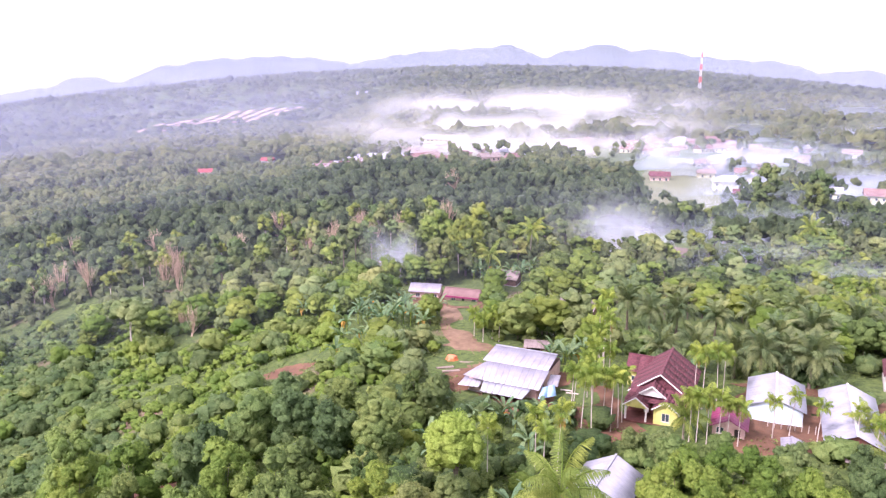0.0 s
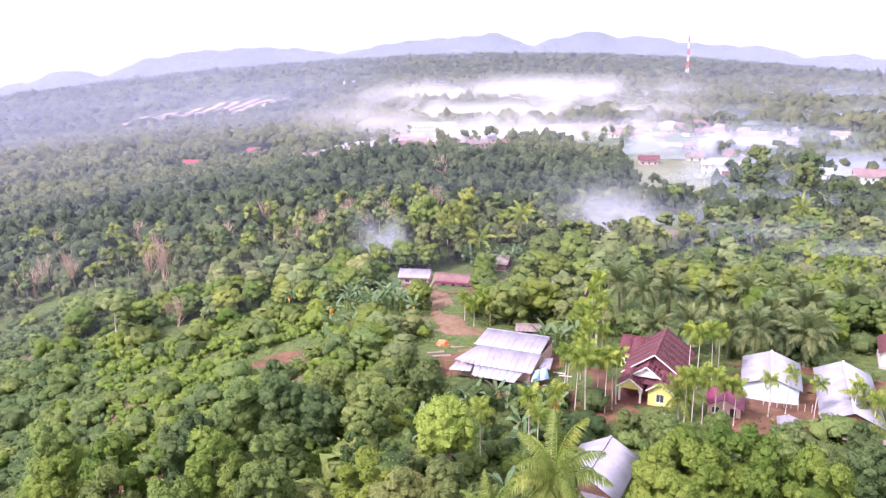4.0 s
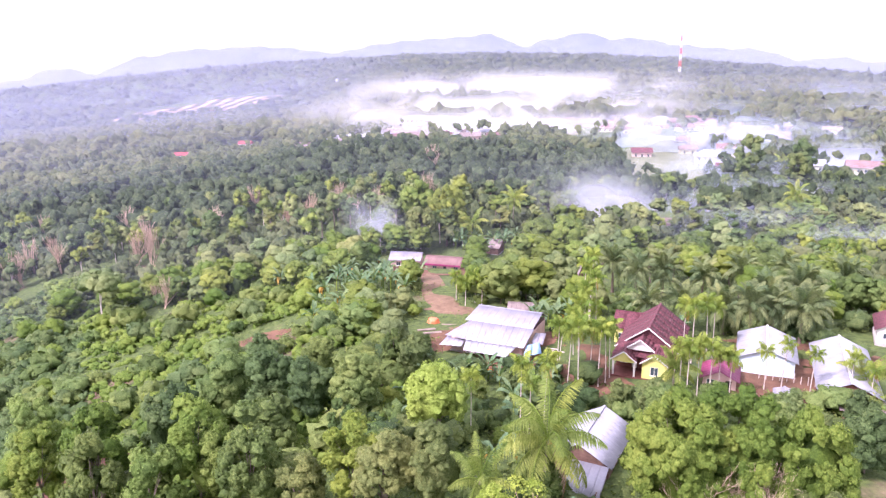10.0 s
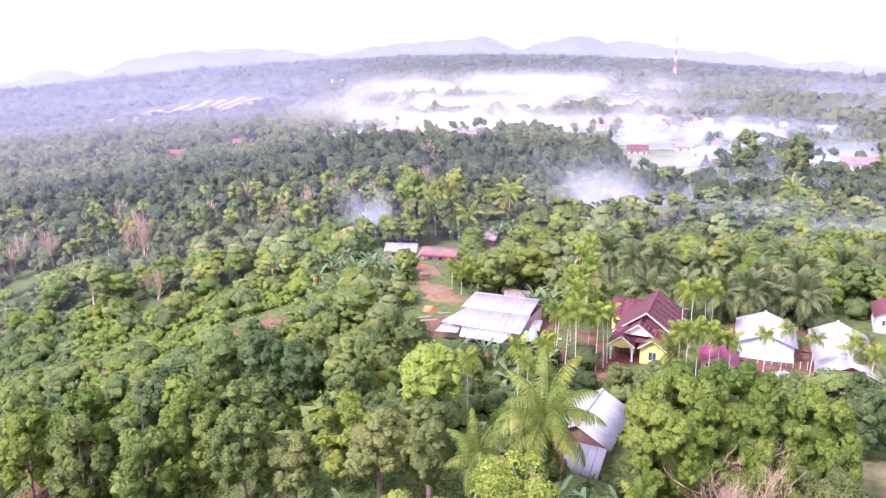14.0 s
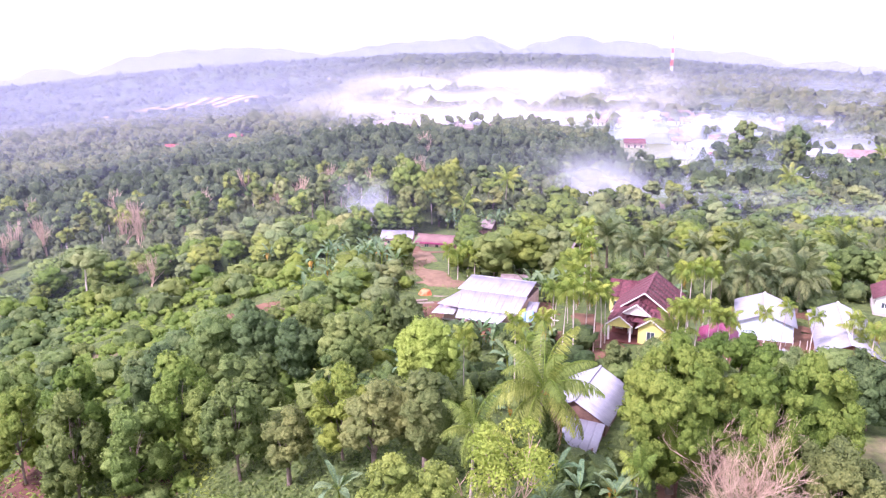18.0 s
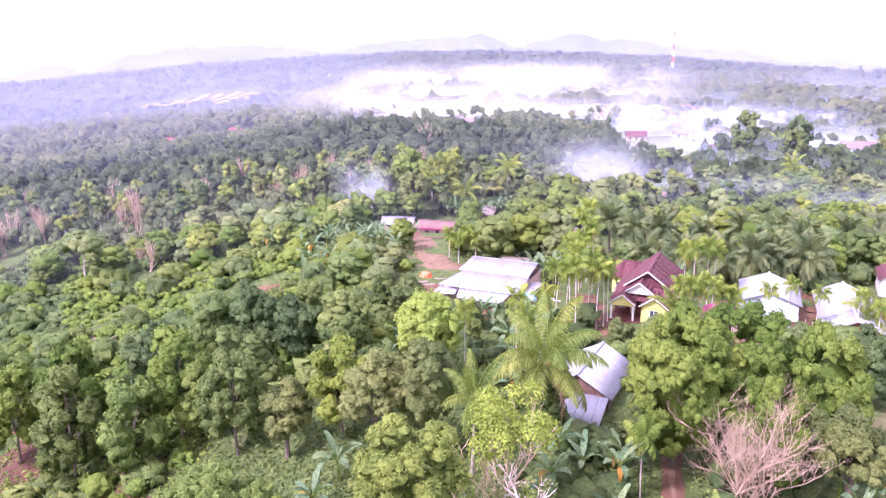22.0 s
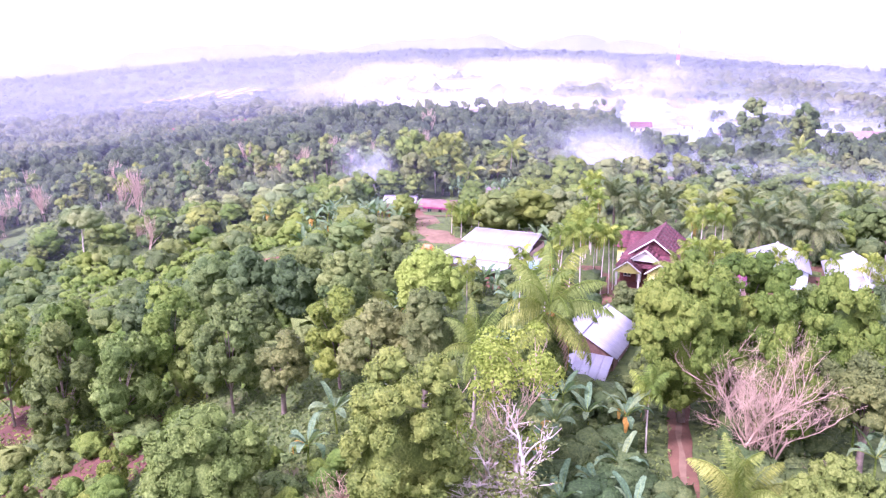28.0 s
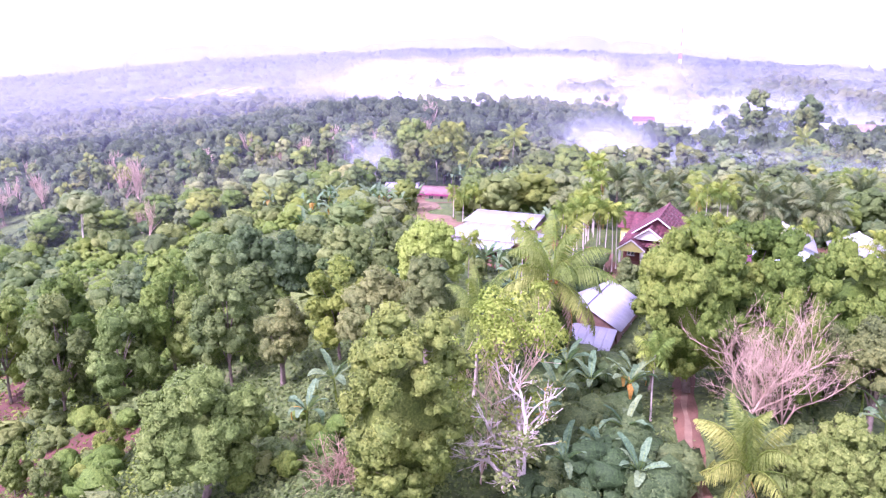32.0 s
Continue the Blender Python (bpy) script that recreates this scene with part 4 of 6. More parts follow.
# small houses round about
simple_house("small pink hut with a red sheet roof", 47.9, 115.5, -24, 5, 6, 2.4, 1.3, M_MAGENTA, M_PINKWALL, base=-1.3, front=(hole(0.6, WINDOW), hole(3.4, DOOR)), ribs=2)
bl = simple_house("small house with a shiny grey sheet roof", -4.8, 207.5, -10, 6, 8.1, 2.8, 1.4, M_ZINC, M_PINKWALL, along="x", base=-7.1, front=(hole(1.6, WINDOW), hole(4.2, DOOR), hole(6.5, WINDOW)), ribs=3)
mg = simple_house("pink walled house with faded roof and magenta fascia", 5.7, 203.9, -18, 5.2, 9.5, 2.7, 1.3, M_PINKROOF, M_PINKWALL, along="x", base=-7.3, front=(hole(2, WINDOW), hole(5, DOOR), hole(8, WINDOW)), ribs=3)
strip(mg, (-5.3, -3.2, 2.15), (5.3, -3.2, 2.15), 0.12, M_MAGENTA, "fascia_board", 0.45)
simple_house("weathered hut with grey roof among bananas", 19.8, 220.7, -22, 6.7, 6.7, 2.2, 1.6, M_RUSTY, M_BOARD, along="x", front=(hole(1, WINDOW),), ribs=3)
simple_house("old house with brown sheet roof", 35.5, 188.3, -25, 7.1, 8.9, 2.5, 1.6, M_RUSTY, M_REDWALL, along="x", front=(hole(1, WINDOW), hole(4, DOOR)), ribs=3)
simple_house("low wooden hut with open front", 21, 157.3, -10, 4.1, 5, 2.1, 0.7, M_RUSTY, M_BOARD, along="x", front=(hole(1, (2.2, 0.0, 1.9)),), ribs=2)
simple_house("small shed at the forest edge", -25.4, 226.1, 0, 3.3, 4.6, 2, 0.8, M_ZINC, M_PINKWALL, along="x", ribs=2)
simple_house("white walled house with red roof under trees", 90.5, 136.5, -28, 8, 9, 2.9, 2.2, M_TILE, M_WHITE, base=-2.2, front=(hole(1, WINDOW), hole(4, WINDOW)), ribs=2)
simple_house("small outbuilding with bright sheet roof", 54.9, 107.8, -22, 2.4, 2.8, 1.3, 0.4, M_ZINC, M_CONCRETE, ribs=2)
sh = simple_house("open shelter with rusty pink sheet roof", 66.7, 104.3, -20, 4, 9, 1.9, 0.6, M_RUSTY, M_BOARD, along="x", ribs=3)


# clutter in the yards
def lump(name, label, x, y, sx, sy, sz, mat, seed, category="cover", turn=0):
    bm = bmesh.new()
    bmesh.ops.create_icosphere(bm, subdivisions=3, radius=1)
    for v in bm.verts:
        k = 1 + 0.25 * noise.noise(v.co * 1.7 + Vector((seed, 0, 0)))
        v.co = Vector((v.co.x * sx * k, v.co.y * sy * k, max(-0.1, v.co.z) * sz * k))
    me = bpy.data.meshes.new(name)
    bm.to_mesh(me)
    bm.free()
    me.materials.append(mat)
    ob = tagged(new(name, me), label, category)
    ob.matrix_basis = spot(x, y, turn, 0.05)
    return ob


lump("covered_mound", "mound under a bright orange plastic cover", 1.9, 152.7, 1.4, 1.2, 1.4, M_ORANGE, 2, "mound")
for k, (x, y, t) in enumerate(((0.4, 147.4, 12), (1.6, 145.0, 8), (5.3, 151.3, -8))):
    ob = thing("timber_stack", spot(x, y, t), "stack of pale sawn planks on the ground", "timber", "timber stacks")
    for j in range(7):
        child("plank", box_mesh("plank", -1.8 + 0.1 * (j % 3), 1.8 + 0.13 * (j % 2), -0.55 + 0.28 * (j % 4), -0.3 + 0.28 * (j % 4), 0.12 + 0.14 * (j // 4), 0.22 + 0.14 * (j // 4), M_PLANK), ob, m=pose(0, 0, 0, 0, 0, (j * 37) % 7 - 3))
for x, y in ((25.3, 144), (26.3, 143.7), (27, 144.2)):
    bm = bmesh.new()
    n, k = 20, 8
    vs = [[bm.verts.new(((0.42 + 0.15 * math.cos(b)) * math.cos(a), 0.15 * math.sin(b), (0.42 + 0.15 * math.cos(b)) * math.sin(a) + 0.55)) for b in (2 * math.pi * j / k for j in range(k))]
          for a in (2 * math.pi * i / n for i in range(n))]
    for i in range(n):
        for j in range(k):
            bm.faces.new((vs[i][j], vs[(i + 1) % n][j], vs[(i + 1) % n][(j + 1) % k], vs[i][(j + 1) % k]))
    me = bpy.data.meshes.new("tyre")
    bm.to_mesh(me)
    bm.free()
    me.materials.append(M_TYRE)
    tagged(new("tyre", me), "worn black tyre leaning upright in the yard", "tyre", "tyres").matrix_basis = spot(x, y, 8, 0.06)
for x, y, t in ((23.7, 134.2, -20), (24.6, 132.9, -18)):
    ob = thing("bench", spot(x, y, t), "grey wooden bench in the yard", "bench", "benches")
    child("seat", box_mesh("seat", -1.2, 1.2, -0.2, 0.2, 0.42, 0.48, M_PALE), ob)
    for s in (-1, 1):
        child("leg", box_mesh("leg", s - 0.05, s + 0.05, -0.16, 0.16, -0.1, 0.42, M_PALE), ob)
for k in range(9):
    ob = thing("fence_post", spot(54.6 + k * 0.95, 116.2 - 0.42 * k), "rough wooden post in front of the shed", "post", "fence posts")
    child("post", box_mesh("post", -0.05, 0.05, -0.05, 0.05, -0.2, 1.5 + 0.2 * (k % 3), M_PALE), ob)


# ---- the far village ----
def far_house(x, y, w, d, turn, roof, walls, label, hip=False, two=False):
    z = float(ground_z(x, y)) - 0.3
    ob = thing("house", pose(x, y, z, 0, 0, turn), label, "house", "village houses")
    h = 6.0 if two else 3.4
    child("wall", box_mesh("wall", -w / 2, w / 2, -d / 2, d / 2, 0, h, walls), ob)
    o, r = 0.8, d * 0.3
    v = [(-w / 2 - o, -d / 2 - o, h - 0.2), (w / 2 + o, -d / 2 - o, h - 0.2), (w / 2 + o, d / 2 + o, h - 0.2), (-w / 2 - o, d / 2 + o, h - 0.2)]
    e = d / 2 if hip else 0
    v += [(-w / 2 - o + e, 0, h + r), (w / 2 + o - e, 0, h + r)]
    child("roof", poly_mesh("roof", v, [(0, 1, 5, 4), (2, 3, 4, 5), (0, 4, 3), (1, 2, 5), (3, 2, 1, 0)], roof), ob)
    n = max(2, int(w / 3))
    for k in range(n):
        s = -w / 2 + (k + 0.5) * w / n
        for lev in ((0, 2.8) if two else (0,)):
            child("window", box_mesh("window", s - 0.5, s + 0.5, -d / 2 - 0.04, -d / 2 + 0.02, 0.9 + lev, 2.2 + lev, M_GLASS), ob)
    return ob


ROOFS = [(M_PINKROOF, "faded red"), (M_ZINC_NEW, "white metal"), (M_ZINC, "grey metal"), (M_RUSTY, "brown sheet"), (M_RED, "bright red")]
WALLS = [(M_WHITE, "white"), (M_CREAM, "cream"), (M_PINKWALL, "pink")]


def village(cx, cy, rx, ry, n, seed, pick=(0, 2, 3, 3, 0, 1), gap=14):
    rng = random.Random(seed)
    done = []
    while len(done) < n:
        x, y = cx + rng.uniform(-rx, rx), cy + rng.uniform(-ry, ry)
        if any(abs(x - a) + abs(y - b) < gap for a, b in done):
            continue
        done.append((x, y))
        rm, rl = ROOFS[pick[rng.randrange(len(pick))]]
        wm, wl = WALLS[rng.randrange(3)]
        far_house(x, y, rng.uniform(8, 14), rng.uniform(6, 9), rng.uniform(-30, 30), rm, wm, f"far village house with {rl} roof and {wl} walls", rng.random() < 0.4)


village(-48, 508, 46, 17, 12, 1)
village(15, 490, 35, 14, 5, 2)
village(-72, 527, 42, 14, 20, 12, (0, 1, 2, 0, 1, 3), 10)
village(10, 540, 45, 22, 12, 14, (0, 1, 2, 1, 0, 3), 11)
village(110, 560, 40, 30, 12, 15, (0, 1, 2, 0), 12)
village(200, 470, 40, 60, 10, 13)
village(178, 560, 45, 42, 13, 3)
village(160, 452, 18, 26, 5, 4)
village(248, 520, 50, 52, 9, 5)
village(345, 660, 75, 50, 6, 6)
village(240, 925, 60, 40, 7, 7)
village(75, 610, 115, 40, 11, 8)
village(-262, 685, 40, 25, 5, 9)
far_house(-176, 560, 10, 7, 10, M_RED, M_WHITE, "house with a bright red roof in the plantation")
far_house(-139, 600, 9, 7, -8, M_RED, M_WHITE, "small house with a bright red roof in the plantation")
far_house(-79, 486, 14, 8, 6, M_ZINC_NEW, M_WHITE, "long house with a white roof")
far_house(-61, 500, 15, 8, -12, M_TILE, M_WHITE, "long house with a faded red roof")
far_house(121, 420, 10, 7, -10, M_TILE, M_PINKWALL, "house with a red roof beside the field")
far_house(147, 386, 15, 9, -14, M_ZINC_NEW, M_CREAM, "cream house with a pale hipped roof beside the field", True, True)
far_house(146, 364, 8, 6, -20, M_TILE, M_WHITE, "white house with a red roof beside the field")
far_house(181, 352, 12, 8, -24, M_ZINC_NEW, M_CREAM, "pale yellow house with white roof", False, True)
far_house(208, 341, 27, 9, -24, M_PINKROOF, M_CREAM, "long yellow school with faded red roof", False, True)
far_house(192, 292, 15, 7, -26, M_MAGENTA, M_WHITE, "white house with a dark red roof behind trees")
# three-storey building under the smoke
tall = far_house(2, 560, 32, 12, -4, M_ZINC_NEW, M_CREAM, "large pale yellow building with rows of windows", False, True)
child("upper_wall", box_mesh("upper_wall", -15.5, 15.5, -5.5, 5.5, 6.0, 10.5, M_CREAM), tall)
for k in range(9):
    child("window", box_mesh("window", -13.6 + k * 3.3, -12.2 + k * 3.3, -5.56, -5.48, 7.2, 9.2, M_GLASS), tall)
far_house(-158, 1570, 34, 16, 8, M_ZINC_NEW, M_WHITE, "far house with a white roof")


# lattice mast in red and white
def mast(x, y, h):
    ob = thing("radio_mast", spot(x, y), "tall lattice radio mast in red and white bands", "mast")
    mr = plain("mast_red", (0.55, 0.05, 0.04), (0.7, 0.1, 0.07), 1, 0.5)
    for k in range(8):
        z0, z1 = h * k / 8, h * (k + 1) / 8
        out = []
        for s in range(4):
            a0, a1 = math.pi / 4 + s * math.pi / 2, math.pi / 4 + (s + 1) * math.pi / 2
            r0, r1 = 2.6 * (1 - 0.8 * z0 / h), 2.6 * (1 - 0.8 * z1 / h)
            p, q = (r0 * math.cos(a0), r0 * math.sin(a0), z0), (r1 * math.cos(a0), r1 * math.sin(a0), z1)
            w = (r1 * math.cos(a1), r1 * math.sin(a1), z1)
            out += [tube([p, q], [0.25, 0.25], 4), tube([p, w], [0.13, 0.13], 4), tube([q, w], [0.13, 0.13], 4)]
        v, f = merge(out)
        child("section", fast_mesh("section", v, f, [mr if k % 2 == 0 else M_WHITE]), ob)


mast(381, 1148, 72)


# ---- plants: the single trees that stand out ----
MANGO = [make_tree("mango", 1 + k, 16.5, 6.3, 7.3, 560, 36, 0.23, 0.14, M_LEAF_BRIGHT, lobes=62, low=-0.85, r0=0.028) for k in range(2)]
ROUND = make_tree("round_tree", 5, 10.0, 4.4, 4.5, 280, 38, 0.23, 0.14, M_LEAF_BRIGHT, lobes=40, low=-0.8)
GLOBE = make_tree("globe_tree", 55, 7.0, 4.6, 3.8, 540, 40, 0.17, 0.1, M_LEAF_FRESH, lobes=108, low=-0.6)
BLUISH = make_tree("pale_tree", 6, 11.0, 4.8, 4.9, 340, 46, 0.25, 0.14, M_LEAF_FRESH, lobes=36, low=-0.6, bark=M_BARK)
YELLOWISH = make_tree("lime_tree", 7, 12.0, 3.6, 3.8, 140, 60, 0.26, 0.15, M_LEAF_LIME, lobes=18, low=-0.5)
TALL = make_tree("tall_tree", 8, 15.2, 4.9, 7.2, 360, 50, 0.25, 0.13, M_LEAF_MIX, lobes=36, low=-0.85, r0=0.016)
TALL_DARK = make_tree("tall_dark_tree", 58, 20.0, 5.0, 8.0, 110, 10, 0.55, 0.32, M_LEAF_DARK, lobes=18, low=-0.7, r0=0.014, open_crown=0.6)
CONE = make_tree("feathery_tree", 9, 13.5, 3.2, 5.6, 160, 64, 0.3, 0.09, M_LEAF_OLIVE, lobes=18, low=-0.6, up=0.7)
OLIVE = make_tree("olive_tree", 10, 11.5, 3.5, 4.2, 120, 44, 0.3, 0.15, M_LEAF_OLIVE, lobes=13, low=-0.5, open_crown=0.6)
LIGHT = [make_tree("young_tree", 11 + k, 11.0, 3.4, 4.9, 110, 40, 0.32, 0.17, m, lobes=13, low=-0.75, r0=0.014, open_crown=0.6) for k, m in enumerate((M_LEAF, M_LEAF_BRIGHT, M_LEAF_FRESH))]
DARK = [make_tree("dark_tree", 15 + k, 10.0, 3.6, 4.5, 110, 36, 0.32, 0.17, M_LEAF_DARK if k else M_LEAF, lobes=14, low=-0.75, r0=0.014) for k in range(2)]
GARDEN = [make_tree("garden_tree", 70 + k, 10.0, 4.0, 4.4, 42, 11, 0.5, 0.28, m, lobes=10, low=-0.5, r0=0.014, n_limbs=5) for k, m in enumerate((M_LEAF, M_LEAF_BRIGHT, M_LEAF_MIX, M_LEAF_BLUE, M_LEAF_BRIGHT))]
PALE_STEM = make_tree("pale_stemmed_tree", 77, 13.0, 5.0, 4.4, 60, 16, 0.42, 0.24, M_LEAF_OLIVE, M_PALE, lobes=12, low=-0.4, r0=0.02, open_crown=0.6)
LIME_TALL = make_tree("tall_lime_tree", 78, 16.0, 5.6, 6.0, 70, 16, 0.42, 0.24, M_LEAF_MIX, M_PALE, lobes=14, low=-0.6, r0=0.016)
SPARSE = make_bare("sparse_tree", 18, 14.8, 3, 0.5, M_TWIG, 0.011, 1, M_LEAF_YELLOW, 190, 0.3, tuft=1.05, keep=0.32)
BARE = make_bare("bare_tree", 29, 11.0, 5, 0.46, M_TWIG, 0.0085, 10, lift=0.14, trunk=0.3, fan=0.5)
BARE_THIN = make_bare("thin_bare_tree", 28, 13.0, 4, 0.42, M_TWIG, 0.009, 1, lift=0.2, trunk=0.45)
BARE_WHITE = make_bare("white_branched_tree", 20, 10.5, 5, 0.62, M_PALE, 0.032, 1, M_LEAF_OLIVE, 10, 0.3, lift=0.06, trunk=0.3, tuft=0.5, keep=0.25)
DEAD = [make_bare("dead_tree", 21 + k, 16.0, 3, 0.34, M_TWIG, 0.014, 5, lift=0.26, trunk=0.5) for k in range(2)]
DEAD_BUSH = make_bare("dead_bush", 24, 5.0, 3, 0.75, M_RUST, 0.014, 6, lift=0.0, trunk=0.3)


def track_x(y):
    return 25.9 + (y - 70) * 0.28


def put(kind, x, y, h, full, label, turn=0.0, name="tree", wide=1.0, span=None):
    """A tree of height h; full: the height at which the kind was made; wide: how much broader it grew; span: or how broad it is."""
    ob = plant(kind, x, y, h / full, turn, label, name)
    if span:
        me = kind[3] if len(kind) > 3 else kind[2]
        xs = [v.co.x for v in me.vertices]
        wide = span / (max(xs) - min(xs)) / (h / full)
    ob.scale = (ob.scale[0] * wide, ob.scale[1] * wide, ob.scale[2])
    return ob


put(MANGO[0], 28.3, 78.6, 18.2, 16.5, "big dense mango tree with bright green dome", 20, wide=0.84)
put(MANGO[1], 35.1, 80.5, 17.6, 16.5, "big dense mango tree with yellow-green new leaves", 75, wide=0.85)
put(ROUND, 43.4, 78.1, 15.9, 10.0, "dense broad tree beside the big mango", 130, wide=0.68)
put(ROUND, 35.1, 71.9, 13.3, 10.0, "dense leafy tree before the big mango", 10, wide=0.6)
put(GLOBE, 33.2, 57.3, 7.1, 7.0, "round dense tree with bright green leaves", 40, span=9.2)
put(BLUISH, -18.4, 65.2, 11.7, 11.0, "round tree with fresh green leaves in tight clumps", 0, span=11)
put(YELLOWISH, 1.6, 97, 13.3, 12.0, "round lime green leafy tree", 15)
put(TALL, -0.9, 58.7, 16.4, 15.2, "tall tree with mixed green and olive foliage", 0)
put(CONE, 1, 81.9, 14.2, 13.5, "feathery olive green tree with pointed crown", 30)
put(OLIVE, 41.9, 68.6, 11.4, 11.5, "olive brown leaved small tree", 0)
put(OLIVE, 24.6, 79.0, 7.5, 11.5, "sparse olive leaved small tree", 80)
put(LIGHT[1], -8.8, 86.6, 11.8, 11.0, "slender light green young tree", 0)
put(OLIVE, -4.8, 82.8, 11.5, 11.5, "small tree with yellowing leaves", 150)
put(DARK[0], 13.9, 84.2, 10, 10.0, "dark leaved tree at the foot of the coconut palm", 0)
put(OLIVE, -15.2, 85.6, 9.8, 11.5, "small slender yellow leaved tree", 200)
put(DARK[0], 33.6, 100.5, 8.0, 10.0, "dark tree behind the white roofed house", 60, wide=0.9)
put(SPARSE, 5.6, 64.5, 15.6, 14.8, "slender tree with yellow-green tufts on bare branches", 0)
put(SPARSE, 8.8, 64.2, 13.6, 14.8, "slender half bare tree with yellow-green leaves", 120)
put(BARE, 32.5, 70.6, 14.4, 11.0, "leafless tree with a wide crown of pale pinkish twigs", 0, span=18.5)
put(BARE_THIN, 5.4, 62.3, 12.6, 13.0, "thin leafless tree with fine pinkish twigs", 40)
put(OLIVE, 40.4, 73.0, 9.5, 11.5, "small olive tree beside the leafless one", 40)
put(BARE_WHITE, 8.0, 59.8, 11.4, 10.5, "nearly bare tree with twisted white branches", 0, span=10)
put(DEAD_BUSH, -4.2, 61.2, 4.9, 5.0, "dry reddish brushwood bush", 0, "shrub")
put(DEAD_BUSH, -6.5, 62.5, 4.6, 5.0, "dry pinkish brushwood heap", 60, "shrub")
put(DEAD_BUSH, 36.3, 66.2, 3.3, 5.0, "dry brown brushwood under the bare tree", 90, "shrub")
for k, (x, y, h) in enumerate(((-22.3, 90.7, 15.5), (-32, 99.7, 16.3), (-36.9, 94.3, 15.4), (-46.9, 98.8, 17.3), (-50.2, 108.5, 17.1), (-27.5, 97.9, 12.2), (-39.8, 79.6, 6.3), (-34.4, 83.3, 6.2), (-46.7, 85.2, 7.3),
                              (-5.6, 125.4, 7.8), (-60.1, 110.2, 16), (-68.6, 125.4, 14.7), (-11.2, 97.9, 8.2))):
    put(LIGHT[k % 3], x, y, h, 11.0, "leafy young tree on the scrub slope", k * 67, wide=0.84)
for k, (x, y, h) in enumerate(((-10.2, 109.4, 10.5), (-25.5, 118.8, 11.9), (-17.4, 125.4, 7.8), (-1.7, 122.9, 7.9), (-32.6, 120.4, 12.8), (-17.3, 111.9, 10), (-22.3, 103.3, 10.1), (-40, 111.9, 14), (-11.9, 117.1, 7.9), (-29.1, 131.2, 8.7),
                              (8, 111.9, 5), (13.9, 115.4, 5), (19, 110.2, 5), (33.8, 105, 6.1), (37.5, 101.5, 6.1), (30.1, 108.5, 5), (42.5, 104.1, 6.1), (50.9, 99.7, 7.1), (47.2, 94.3, 8.2), (61.2, 97.9, 7.1), (73.3, 99.7, 8.1), (57.7, 90.7, 9.3))):
    put(DARK[k % 2], x, y, h, 10.0, "dense dark green tree among the gardens", k * 71, wide=1.0)
DEAD_SPOTS = ((-64, 286.6, 14.1), (-31.4, 269.4, 13.9), (2.6, 284.2, 15), (-88.5, 242.6, 15.4), (-136.1, 259, 13.3), (-123.4, 253.7, 14.3), (-69.4, 197, 9.6), (-47.1, 259, 11.8), (-15.2, 276.9, 11.4), (-112.2, 284.2, 13.5),
                              (-146.8, 293.7, 13.2), (-23.5, 259, 11.8), (-95, 245.4, 13.7), (-74.5, 270.4, 12.3), (15.1, 280.4, 10.6), (-40.3, 265.3, 11.6), (-132.5, 245.6, 13), (-97.3, 262.3, 13), (3, 345, 15), (-73.3, 202.9, 7))
for k, (x, y, h) in enumerate(DEAD_SPOTS):
    put(DEAD[k % 2], x, y, h, 16.0, "leafless pale grey tree at the forest edge", k * 53)

for k, (x, y, h) in enumerate(((131.9, 305, 23.5), (152.4, 303, 22), (146.2, 294.6, 17.9), (127.8, 299.2, 15.2), (134.5, 311.6, 15.6), (153.1, 301.9, 13), (124.3, 290, 11.8), (153.3, 284.2, 12.7), (113.1, 280.4, 11.3), (163, 293.7, 11))):
    put(TALL_DARK, x, y, h, 20.0, "tall dark tree above the grove", k * 71, wide=0.95)
for x, y, h, s, k in ((17.2, 165.5, 10.5, 11, 0), (24.3, 167.5, 10.0, 11, 2), (20.5, 174, 9.5, 11, 0), (32.0, 174, 8.5, 9, 3), (41, 208, 13, 12, 2), (33, 211, 12, 12, 0), (50, 205, 12, 11, 3),
                      (-3, 186, 3.5, 5, 3), (14.5, 187.5, 6.0, 6, 0), (12.5, 180, 5.5, 6, 4), (-4.5, 160, 5.0, 6.5, 3), (-8.5, 153, 5.5, 7, 3), (13.5, 192, 7, 8, 2), (-16, 196, 9, 8, 0), (-22, 190, 8, 8, 2), (9.5, 172, 4.5, 5, 4),
                      (-6, 138, 6.5, 8, 3), (-12.5, 142, 7.5, 9, 0), (26, 203, 9, 9, 0), (15, 209, 8, 8, 4)):
    put(GARDEN[k], x, y, h, 10.0, "leafy fruit tree among the gardens", k * 77 + x * 13, "fruit_tree", span=s)
UMBRELLA = make_tree("layered_tree", 90, 13.0, 4.6, 1.5, 66, 20, 0.34, 0.2, M_LEAF_BLUE, M_PALE, lobes=14, low=-0.2, r0=0.014, up=0.2, open_crown=0.6)
put(UMBRELLA, -84, 192, 14.5, 13.0, "slender tree with flat layered crown at the forest edge", 30)
put(PALE_STEM, -1.0, 223.5, 13.0, 13.0, "light crowned tree with a pale straight trunk", 0, span=10.5)
put(LIME_TALL, 7.8, 234, 17.5, 16.0, "tall yellow-green tree behind the small houses", 0, span=14)
put(LIME_TALL, -2.0, 246, 17.0, 16.0, "tall yellow-green tree behind the small houses", 80, span=12)
